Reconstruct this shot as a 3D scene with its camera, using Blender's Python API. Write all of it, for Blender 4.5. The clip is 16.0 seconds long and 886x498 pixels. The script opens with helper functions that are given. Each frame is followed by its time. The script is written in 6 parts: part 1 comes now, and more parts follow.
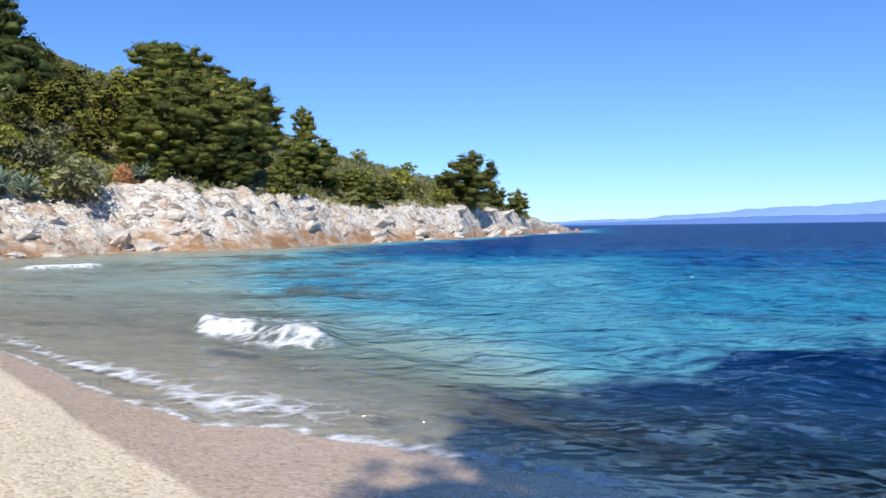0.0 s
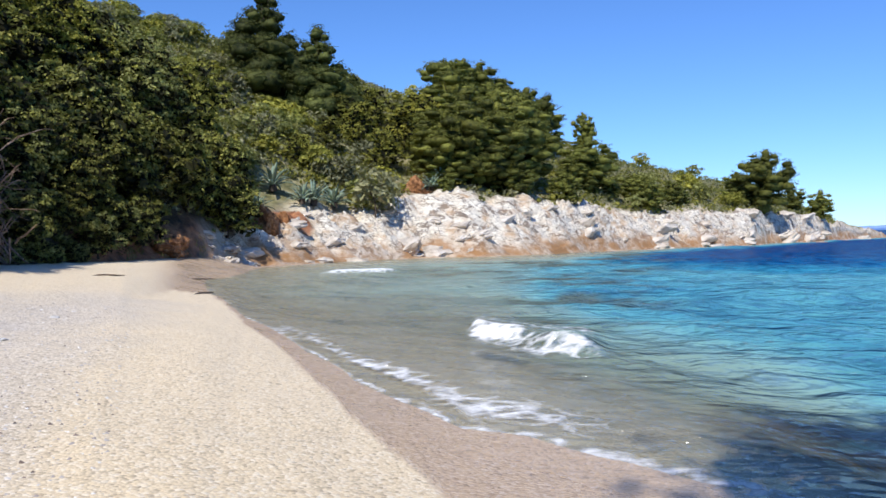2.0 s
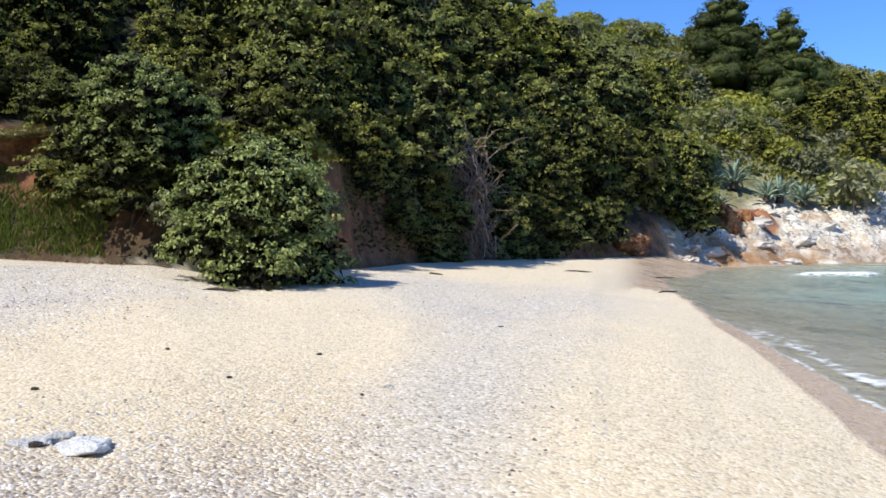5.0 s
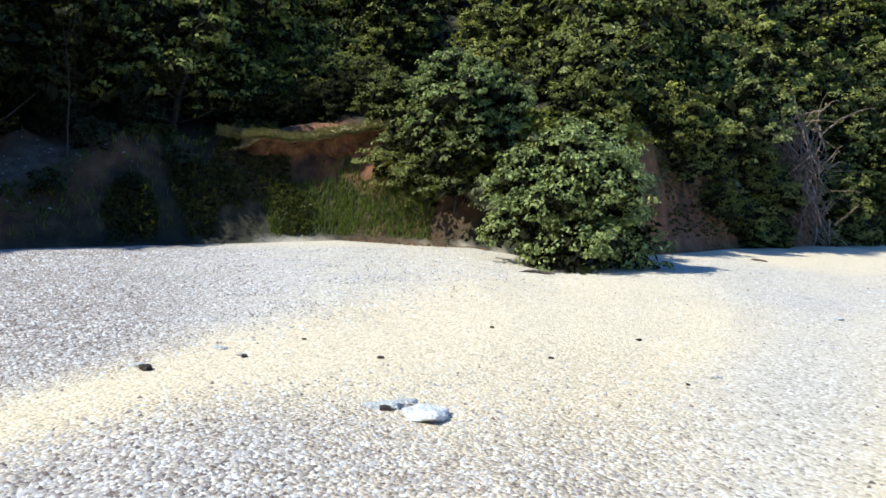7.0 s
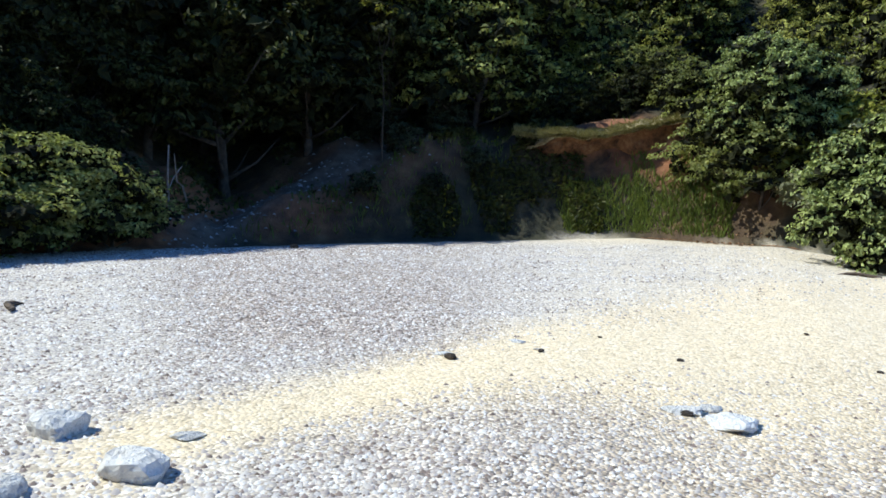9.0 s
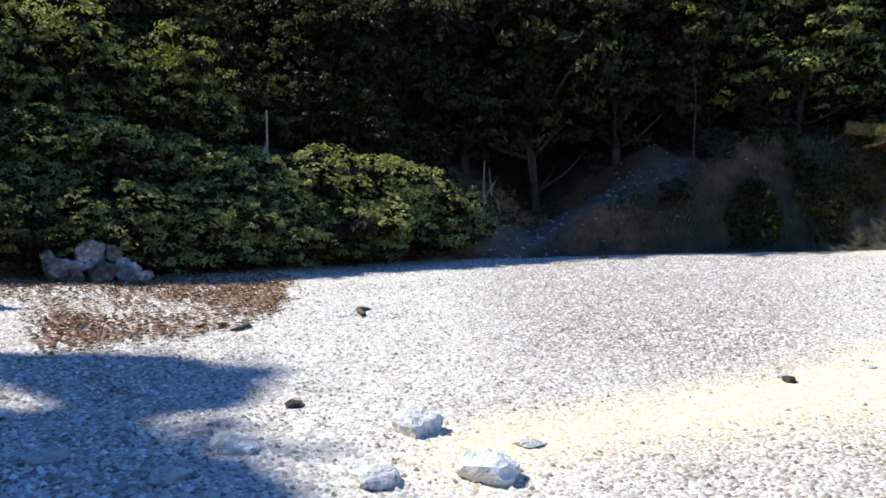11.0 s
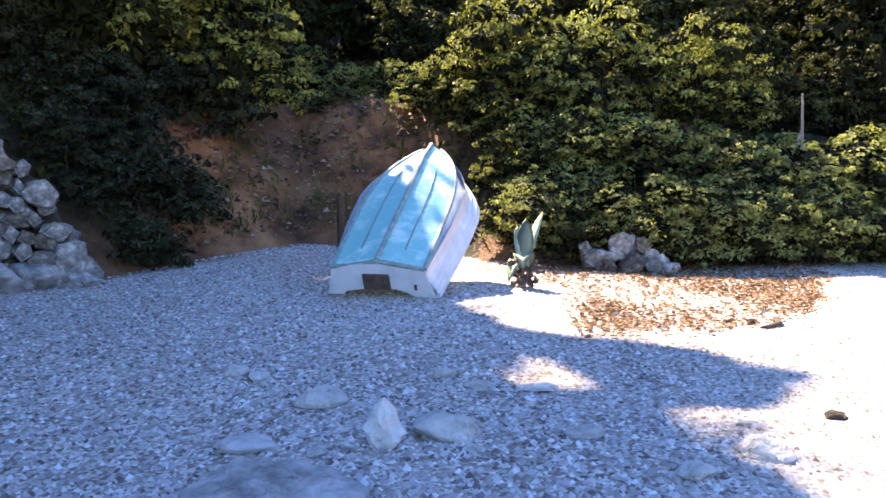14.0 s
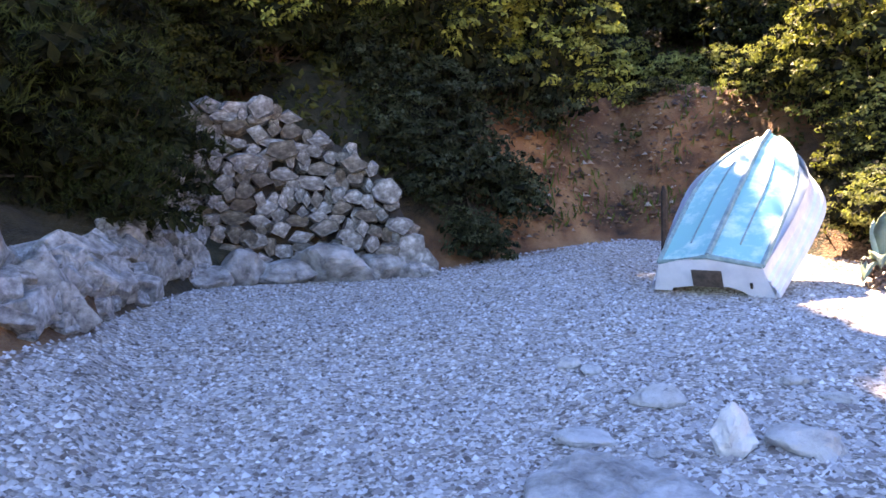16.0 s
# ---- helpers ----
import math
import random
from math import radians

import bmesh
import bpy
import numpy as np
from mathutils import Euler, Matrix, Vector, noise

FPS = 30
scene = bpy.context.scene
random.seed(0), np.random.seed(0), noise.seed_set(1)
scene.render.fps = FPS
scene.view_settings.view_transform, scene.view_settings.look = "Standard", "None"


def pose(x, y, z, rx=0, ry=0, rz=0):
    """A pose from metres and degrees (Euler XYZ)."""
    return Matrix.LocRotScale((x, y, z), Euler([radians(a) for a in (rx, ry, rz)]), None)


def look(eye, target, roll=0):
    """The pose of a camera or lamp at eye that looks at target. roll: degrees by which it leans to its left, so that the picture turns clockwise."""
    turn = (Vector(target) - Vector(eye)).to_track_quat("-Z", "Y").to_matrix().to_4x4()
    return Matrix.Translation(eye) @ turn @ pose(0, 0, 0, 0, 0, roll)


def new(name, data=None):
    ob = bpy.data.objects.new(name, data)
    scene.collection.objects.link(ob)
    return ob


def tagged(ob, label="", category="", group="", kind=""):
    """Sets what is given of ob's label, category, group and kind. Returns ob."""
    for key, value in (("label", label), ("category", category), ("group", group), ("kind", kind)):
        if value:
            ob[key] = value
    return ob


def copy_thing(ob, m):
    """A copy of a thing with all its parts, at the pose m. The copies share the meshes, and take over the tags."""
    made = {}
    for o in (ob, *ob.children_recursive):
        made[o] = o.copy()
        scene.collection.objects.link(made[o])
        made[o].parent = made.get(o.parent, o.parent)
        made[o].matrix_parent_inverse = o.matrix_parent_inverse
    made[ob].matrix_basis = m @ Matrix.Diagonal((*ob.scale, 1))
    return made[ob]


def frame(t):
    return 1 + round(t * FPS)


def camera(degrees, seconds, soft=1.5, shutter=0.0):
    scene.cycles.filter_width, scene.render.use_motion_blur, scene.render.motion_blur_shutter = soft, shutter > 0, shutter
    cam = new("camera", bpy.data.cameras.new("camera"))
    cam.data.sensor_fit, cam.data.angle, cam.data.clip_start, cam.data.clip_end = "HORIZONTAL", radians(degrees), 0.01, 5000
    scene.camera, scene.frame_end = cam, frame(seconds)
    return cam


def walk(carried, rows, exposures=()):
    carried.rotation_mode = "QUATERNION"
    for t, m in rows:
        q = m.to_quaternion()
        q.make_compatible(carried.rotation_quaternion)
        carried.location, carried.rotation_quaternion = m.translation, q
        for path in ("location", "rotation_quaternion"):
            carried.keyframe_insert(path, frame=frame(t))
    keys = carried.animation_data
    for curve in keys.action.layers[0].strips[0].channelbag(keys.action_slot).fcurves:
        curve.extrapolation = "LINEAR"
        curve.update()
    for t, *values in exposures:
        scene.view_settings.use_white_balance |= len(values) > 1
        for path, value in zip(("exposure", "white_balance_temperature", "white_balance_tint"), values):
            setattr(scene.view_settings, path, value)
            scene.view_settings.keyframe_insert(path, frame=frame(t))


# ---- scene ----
cam = camera(57.7, 16.0, soft=1.6)
# seconds, x, y, z, pitch, roll, yaw
PATH = [
    (0.0, 0.000, 0.000, 1.900, -1.59, 0.70, 0.00),
    (0.5, 0.070, 0.045, 1.898, -1.40, 0.86, 4.37),
    (1.0, 0.161, 0.104, 1.895, -1.31, 0.84, 9.19),
    (1.5, 0.188, 0.153, 1.896, -1.24, 1.01, 14.56),
    (2.0, 0.203, 0.226, 1.898, -0.84, 1.02, 19.86),
    (2.5, 0.213, 0.249, 1.896, -0.36, 0.96, 25.69),
    (3.0, 0.133, 0.291, 1.893, -0.15, 0.92, 31.13),
    (3.5, 0.029, 0.312, 1.891, -0.21, 0.88, 36.52),
    (4.0, -0.035, 0.272, 1.893, -0.36, 0.77, 41.22),
    (4.2, -0.068, 0.239, 1.894, -0.38, 0.74, 43.32),
    (6.3, -0.144, 0.010, 1.882, -0.99, 0.44, 65.08),
    (6.5, -0.160, 0.005, 1.881, -1.16, 0.43, 67.44),
    (7.0, -0.244, 0.027, 1.878, -1.33, 0.49, 73.09),
    (7.5, -0.281, 0.045, 1.871, -1.04, 0.45, 78.92),
    (8.0, -0.297, 0.043, 1.867, -0.88, 0.37, 84.14),
    (8.5, -0.290, 0.014, 1.869, -1.24, 0.27, 89.23),
    (8.7, -0.291, -0.000, 1.870, -1.32, 0.27, 90.97),
    (10.8, -0.170, -0.225, 1.932, -0.67, 0.69, 112.37),
    (11.0, -0.156, -0.235, 1.934, -0.60, 0.61, 114.74),
    (11.5, -0.160, -0.275, 1.931, -0.48, 0.49, 120.26),
    (12.0, -0.170, -0.297, 1.927, -0.44, 0.33, 125.29),
    (12.5, -0.202, -0.308, 1.926, -0.28, 0.29, 131.58),
    (13.0, -0.209, -0.326, 1.924, -0.50, 0.18, 138.04),
    (13.5, -0.218, -0.346, 1.921, -0.75, 0.17, 144.05),
    (14.0, -0.214, -0.347, 1.926, -0.85, 0.13, 150.86),
    (14.5, -0.205, -0.345, 1.923, -0.80, 0.09, 156.76),
    (15.0, -0.156, -0.404, 1.916, -0.97, -0.04, 162.28),
    (15.5, -0.115, -0.460, 1.910, -1.02, -0.08, 167.41),
    (16.0, -0.087, -0.500, 1.900, -1.13, -0.10, 172.81),
]
walk(cam, [(t, pose(x, y, z, 90 + p, r, w)) for t, x, y, z, p, r, w in PATH],
      exposures=[(0, -0.05, 6200, 12), (4.0, 0.06, 6300, 11), (6.5, 0.27, 5900, 3), (8.5, 0.30, 5850, 1),
                (11.0, 0.6, 6150, 4), (13.0, 1.58, 7000, 13), (14.5, 2.30, 8600, 21), (16.0, 2.72, 9600, 25)])

# ---- light ----
SUN_AZ, SUN_EL = 180.0, 51.0          # azimuth counted from +y towards -x


def way(az):
    a = radians(az)
    return Vector((-math.sin(a), math.cos(a), 0))


world = bpy.data.worlds.new("sky")
scene.world = world
world.use_nodes = True
wn = world.node_tree.nodes
sky = wn.new("ShaderNodeTexSky")
sky.sky_type = "NISHITA"
sky.sun_disc = False
sky.sun_elevation = radians(SUN_EL)
sky.sun_rotation = radians(-SUN_AZ)
sky.air_density, sky.dust_density, sky.ozone_density = 1.0, 0.0, 3.0
wn["Background"].inputs["Strength"].default_value = 0.125
tint = wn.new("ShaderNodeMix")
tint.data_type, tint.blend_type = "RGBA", "MULTIPLY"
tint.inputs[0].default_value = 1.0
tint.inputs[7].default_value = (0.60, 0.89, 1.34, 1)
world.node_tree.links.new(sky.outputs[0], tint.inputs[6])
world.node_tree.links.new(tint.outputs[2], wn["Background"].inputs["Color"])
sun = new("sun", bpy.data.lights.new("sun", "SUN"))
sun.data.energy, sun.data.angle, sun.data.color = 5.0, radians(0.55), (1.0, 0.94, 0.83)
to_sun = way(SUN_AZ) * math.cos(radians(SUN_EL)) + Vector((0, 0, math.sin(radians(SUN_EL))))
sun.matrix_world = look(to_sun * 60, (0, 0, 0))


# ---- material helpers ----
class Nodes:
    def __init__(self, name):
        self.mat = bpy.data.materials.new(name)
        self.mat.use_nodes = True
        self.t = self.mat.node_tree
        self.b = self.t.nodes["Principled BSDF"]
        self.out = self.t.nodes["Material Output"]

    def put(self, socket, value):
        if isinstance(value, bpy.types.NodeSocket):
            self.t.links.new(value, socket)
        elif isinstance(value, tuple) and len(value) == 3 and socket.type == "RGBA":
            socket.default_value = (*value, 1)
        else:
            socket.default_value = value

    def node(self, kind, out=0, settings=None, **inputs):
        n = self.t.nodes.new("ShaderNode" + kind)
        if settings and "feature" in settings:
            n.feature = settings["feature"]
        if settings and "attribute_name" in settings:
            n.attribute_name = settings["attribute_name"]
        for k, v in inputs.items():
            key = int(k[1:]) if k[0] == "i" and k[1:].isdigit() else k.replace("_", " ")
            self.put(n.inputs[key], v)
        return n.outputs[out]

    def pos(self):
        return self.node("NewGeometry", 0)

    def noise(self, scale, detail=4.0, rough=0.55, vec=None, distortion=0.0):
        kw = {"Scale": scale, "Detail": detail, "Roughness": rough, "Distortion": distortion}
        return self.node("TexNoise", 0, None, Vector=vec or self.pos(), **kw)

    def voronoi(self, scale, feature="F1", vec=None, out=0):
        return self.node("TexVoronoi", out, {"feature": feature}, Vector=vec or self.pos(), Scale=scale)

    def ramp(self, fac, *stops):
        n = self.t.nodes.new("ShaderNodeValToRGB")
        els = n.color_ramp.elements
        while len(els) < len(stops):
            els.new(0.5)
        for e, (p, c) in zip(els, stops):
            e.position = p
            e.color = (*c, 1) if isinstance(c, tuple) else (c, c, c, 1)
        self.put(n.inputs[0], fac)
        return n.outputs[0]

    def mix(self, fac, a, b, blend="MIX"):
        n = self.t.nodes.new("ShaderNodeMix")
        n.data_type, n.blend_type = "RGBA", blend
        self.put(n.inputs[0], fac)
        self.put(n.inputs[6], a)
        self.put(n.inputs[7], b)
        return n.outputs[2]

    def math(self, op, a, b=0.0, clamp=False):
        n = self.t.nodes.new("ShaderNodeMath")
        n.operation, n.use_clamp = op, clamp
        self.put(n.inputs[0], a)
        self.put(n.inputs[1], b)
        return n.outputs[0]

    def attr(self, name):
        return self.node("Attribute", 2, {"attribute_name": name})

    def bump(self, height, strength=0.4, distance=0.02):
        return self.node("Bump", 0, None, Height=height, Strength=strength, Distance=distance)

    def set(self, **inputs):
        for k, v in inputs.items():
            self.put(self.b.inputs[k.replace("_", " ")], v)
        return self


# ---- numbers ----
rng = np.random.default_rng(5)


def vnoise(x, y, seed=0):
    """Smooth lattice noise in -1 .. 1."""
    xi, yi = np.floor(x), np.floor(y)
    fx, fy = x - xi, y - yi
    fx, fy = fx * fx * (3 - 2 * fx), fy * fy * (3 - 2 * fy)

    def h(a, b):
        s = np.sin(a * 127.1 + b * 311.7 + seed * 74.7) * 43758.5453
        return (s - np.floor(s)) * 2 - 1
    top = h(xi, yi) * (1 - fx) + h(xi + 1, yi) * fx
    low = h(xi, yi + 1) * (1 - fx) + h(xi + 1, yi + 1) * fx
    return top * (1 - fy) + low * fy


def fractal(x, y, seed=0, octaves=4):
    total, amp = 0, 1.0
    for i in range(octaves):
        total = total + amp * vnoise(x * 2 ** i, y * 2 ** i, seed + i * 13)
        amp *= 0.5
    return total


def smooth(a, b, x):
    t = np.clip((x - a) / (b - a), 0, 1)
    return t * t * (3 - 2 * t)


# The land along each azimuth: waterline or mid beach, sea bed or upper beach, far shore or beach's back,
# top of the rock or bank, middle of the slope, ridge. (azimuth, six pairs of distance and height)
LAND = [
    (-60, 5.0, 0.0, 11, -1.4, 140, -7, 1000, -12, 1100, -12, 1200, -12),
    (-16, 5.7, 0.0, 12, -1.3, 140, -7, 1000, -12, 1100, -12, 1200, -12),
    (-9.4, 6.0, 0.0, 13, -1.3, 222, -0.3, 224, 0.2, 226, 0.2, 230, -0.5),
    (-7.6, 6.1, 0.0, 14, -1.3, 195, 0.0, 200, 1.9, 206, 2.2, 212, 2.0),
    (-5.0, 6.2, 0.0, 15.5, -1.3, 158, 0.0, 164, 4.2, 176, 4.6, 196, 5.4),
    (-1.0, 6.5, 0.0, 18, -1.3, 122, 0.0, 130, 4.7, 150, 7.5, 182, 11.0),
    (7.0, 7.1, 0.0, 24, -1.4, 96, 0.0, 103, 4.3, 125, 9.0, 165, 16.0),
    (12.0, 7.7, 0.0, 30, -1.7, 82, 0.0, 89, 5.2, 115, 11, 155, 20),
    (17.0, 8.0, 0.0, 30, -1.3, 76, 0.0, 82, 5.5, 108, 13, 150, 24),
    (21.5, 9.4, 0.0, 30, -1.1, 75, 0.0, 81, 5.9, 108, 14, 148, 27),
    (25.0, 11.0, 0.0, 30, -0.9, 70, 0.0, 76, 3.8, 104, 14.5, 142, 29),
    (29.0, 14.5, 0.0, 30, -0.7, 65, 0.0, 71, 3.7, 96, 14, 134, 30),
    (33.0, 20.5, 0.0, 32, -0.4, 60, 0.1, 64, 2.0, 88, 13, 126, 31),
    (35.5, 31, 0.0, 40, -0.1, 57, 0.85, 60, 2.6, 82, 13, 122, 31),
    (38.0, 32, 0.12, 40, 0.4, 51, 0.94, 54, 3.0, 76, 13, 118, 31),
    (41.0, 22, 0.35, 34, 0.65, 46, 0.93, 49, 3.2, 70, 13, 114, 31),
    (48.0, 15, 0.45, 26, 0.8, 37, 1.12, 39.5, 3.8, 58, 13, 104, 33),
    (54.0, 11, 0.5, 20, 0.85, 29, 1.15, 31, 4.2, 46, 12, 84, 32),
    (60.5, 9, 0.5, 16, 0.85, 23, 1.12, 25, 4.4, 40, 11, 72, 30),
    (65.5, 8, 0.52, 15, 0.85, 20.5, 1.08, 23, 4.4, 38, 10, 70, 30),
    (71.0, 8, 0.58, 16, 1.05, 22, 1.4, 24, 4.4, 36, 9, 65, 28),
    (80.5, 8, 0.65, 17, 1.22, 24, 1.62, 25.6, 5.0, 36, 8.5, 60, 27),
    (90.0, 8, 0.7, 17, 1.25, 24, 1.56, 25.8, 4.9, 36, 8.5, 60, 27),
    (98.0, 8, 0.7, 17, 1.28, 23, 1.54, 26, 4.3, 36, 8, 60, 27),
    (104.0, 8, 0.72, 16, 1.25, 22.6, 1.5, 25.5, 3.3, 36, 8, 60, 27),
    (109.0, 8, 0.74, 16, 1.25, 22, 1.46, 26, 2.7, 36, 7.6, 60, 27),
    (115.0, 8, 0.76, 15, 1.25, 20.6, 1.45, 24, 3.6, 36, 8.5, 60, 27),
    (124.0, 7, 0.76, 13, 1.18, 18.6, 1.43, 21.5, 4.0, 34, 9, 60, 28),
    (131.0, 6.5, 0.76, 12, 1.12, 16.8, 1.38, 19.5, 4.0, 32, 9, 60, 28),
    (138.0, 6.5, 0.76, 11, 1.08, 15.4, 1.34, 18, 4.0, 32, 9, 60, 28),
    (146.0, 6, 0.76, 10.5, 1.12, 15.4, 1.45, 18, 4.2, 28, 9, 60, 28),
    (153.0, 6, 0.74, 10.5, 1.14, 16.5, 1.65, 20, 4.6, 28, 9, 60, 28),
    (160.5, 6, 0.72, 10.5, 1.12, 17.5, 1.80, 21, 5.2, 30, 9.5, 60, 28),
    (168.0, 6, 0.68, 10, 1.03, 15.5, 1.50, 19, 5.0, 28, 9.5, 60, 28),
    (174.0, 6, 0.65, 9.5, 0.95, 14.0, 1.25, 16.6, 4.2, 25, 9, 60, 28),
    (182.0, 5.5, 0.62, 9, 0.9, 13.2, 1.18, 15.4, 4.4, 24, 9, 60, 28),
    (188.0, 5.5, 0.6, 9, 0.9, 12.6, 1.16, 15.0, 3.4, 24, 9, 60, 28),
    (192.0, 5, 0.6, 8, 0.85, 10.6, 1.08, 14.0, 2.6, 24, 9, 60, 28),
    (195.0, 4.5, 0.58, 6, 0.85, 8.0, 1.05, 12.5, 2.4, 24, 9, 60, 28),
    (202.0, 4, 0.55, 5.2, 0.8, 6.6, 1.05, 10.5, 2.0, 22, 8, 60, 26),
    (225.0, 4, 0.5, 5.5, 0.7, 7.5, 1.0, 9.5, 2.2, 20, 7, 60, 24),
    (250.0, 4, 0.3, 6, 0.3, 8, 0.6, 10, 2.0, 22, 6, 60, 20),
    (275.0, 4.4, 0.05, 8, -0.3, 14, 0.0, 17, 1.6, 26, 4, 60, 12),
    (300.0, 5.0, 0.0, 20, -2.0, 140, -7, 1000, -12, 1100, -12, 1200, -12),
]
LAND_T = np.array(LAND, dtype=float)
GROUND0 = 0.4


def knots(az):
    az = (np.asarray(az, dtype=float) + 60) % 360 - 60
    return [np.interp(az, LAND_T[:, 0], LAND_T[:, i]) for i in range(1, 13)]


def polar(x, y):
    return np.degrees(np.arctan2(-x, y)), np.hypot(x, y)


def land(x, y):
    """Height of the land and masks for rock, bank and distance from the knots, at arrays of x and y."""
    az, r = polar(x, y)
    k = knots(az)
    rs, zs = [np.zeros_like(r)] + k[0::2], [np.full_like(r, GROUND0)] + k[1::2]
    z = np.full_like(r, -12.0)
    z = np.where(r > rs[-1], zs[-1] - (r - rs[-1]) * 0.12, z)
    for i in range(6):
        t = np.clip((r - rs[i]) / np.maximum(rs[i + 1] - rs[i], 0.01), 0, 1)
        s = t * t * (3 - 2 * t)
        t = 0.65 * t + 0.35 * s if i != 3 else t
        z = np.where((r >= rs[i]) & (r <= rs[i + 1]), zs[i] + (zs[i + 1] - zs[i]) * t, z)
    z = np.maximum(z, -14)
    azw = (az + 60) % 360 - 60
    head = smooth(37, 33.5, azw) * smooth(-14, -9, azw)
    head = np.maximum(head, smooth(205, 225, azw) * smooth(300, 285, azw))
    past = r - rs[3]
    width = rs[4] - rs[3]
    rock = head * smooth(-3, 0.5, past) * smooth(7 + 3 * vnoise(x * 0.2, y * 0.2, 4), 0, past - width)
    rock = np.clip(rock, 0, 1)
    slope = smooth(-0.12, 0.12, past + 0.35 + 0.25 * vnoise(x * 0.6, y * 0.6, 40) + 0.15 * vnoise(x * 2.2, y * 2.2, 41)) * (z > -1)
    crag = 1 - np.abs(fractal(x * 0.35 + z * 0.25, y * 0.35, 14, 4))
    slab = 1 - np.abs(vnoise(x * 0.9 + y * 0.5 + z * 0.8, y * 0.35 - x * 0.15, 9))
    rough = rock * (0.55 * fractal(x * 0.3, y * 0.3, 3, 3) + 1.1 * (crag - 0.6) + 0.75 * (slab ** 2 - 0.4) + 0.25 * fractal(x * 1.7, y * 1.7, 15, 2))
    rough = rough * np.clip(0.3 + past * 0.22, 0.3, 1.0)
    hump = slope * smooth(0.1, 1.4, past) * (1 - rock) * (0.55 * fractal(x * 0.22, y * 0.22, 7, 4) + 0.30 * smooth(9, 1, past) * fractal(x * 0.8, y * 0.8, 18, 4) + 0.05 * smooth(8, 2, past) * fractal(x * 1.6, y * 1.6, 28, 2))
    fine = (1 - rock) * (1 - slope) * 0.03 * fractal(x * 0.8, y * 0.8, 21, 3) * smooth(1, 5, r) * (1 - 0.85 * smooth(40, 36, azw) * smooth(6, 2, np.abs(r - rs[1])))
    return z + rough + hump + fine, rock, slope, past


def ground_z(x, y):
    return float(land(np.array([x], dtype=float), np.array([y], dtype=float))[0][0])


def spot(az, r, lift=0.0):
    p = way(az) * r
    return Vector((p.x, p.y, ground_z(p.x, p.y) + lift))


def grid_mesh(name, xs, ys, zs, attrs=(), closed=False):
    """A mesh from arrays shaped (rings, spokes)."""
    nr, na = xs.shape
    me = bpy.data.meshes.new(name)
    co = np.stack([xs, ys, zs], -1).reshape(-1, 3)
    i = np.arange(nr - 1)[:, None] * na
    j = np.arange(na if closed else na - 1)[None, :]
    jn = (j + 1) % na
    quads = np.stack([i + j, i + na + j, i + na + jn, i + jn], -1).reshape(-1, 4)
    return fill(me, co, quads, attrs)


def fill(me, co, faces, attrs=(), shade=True):
    """Fills a mesh from arrays of vertices and of faces with equally many corners."""
    n, c = len(faces), faces.shape[1]
    me.vertices.add(len(co))
    me.vertices.foreach_set("co", np.ascontiguousarray(co, dtype=np.float32).ravel())
    me.loops.add(n * c)
    me.loops.foreach_set("vertex_index", np.ascontiguousarray(faces, dtype=np.int32).ravel())
    me.polygons.add(n)
    me.polygons.foreach_set("loop_start", np.arange(0, n * c, c, dtype=np.int32))
    me.polygons.foreach_set("loop_total", np.full(n, c, dtype=np.int32))
    me.polygons.foreach_set("use_smooth", np.full(n, shade, dtype=bool))
    for key, values in attrs:
        a = me.attributes.new(key, "FLOAT", "POINT")
        a.data.foreach_set("value", np.ascontiguousarray(values, dtype=np.float32).ravel())
    me.update(calc_edges=True)
    return me


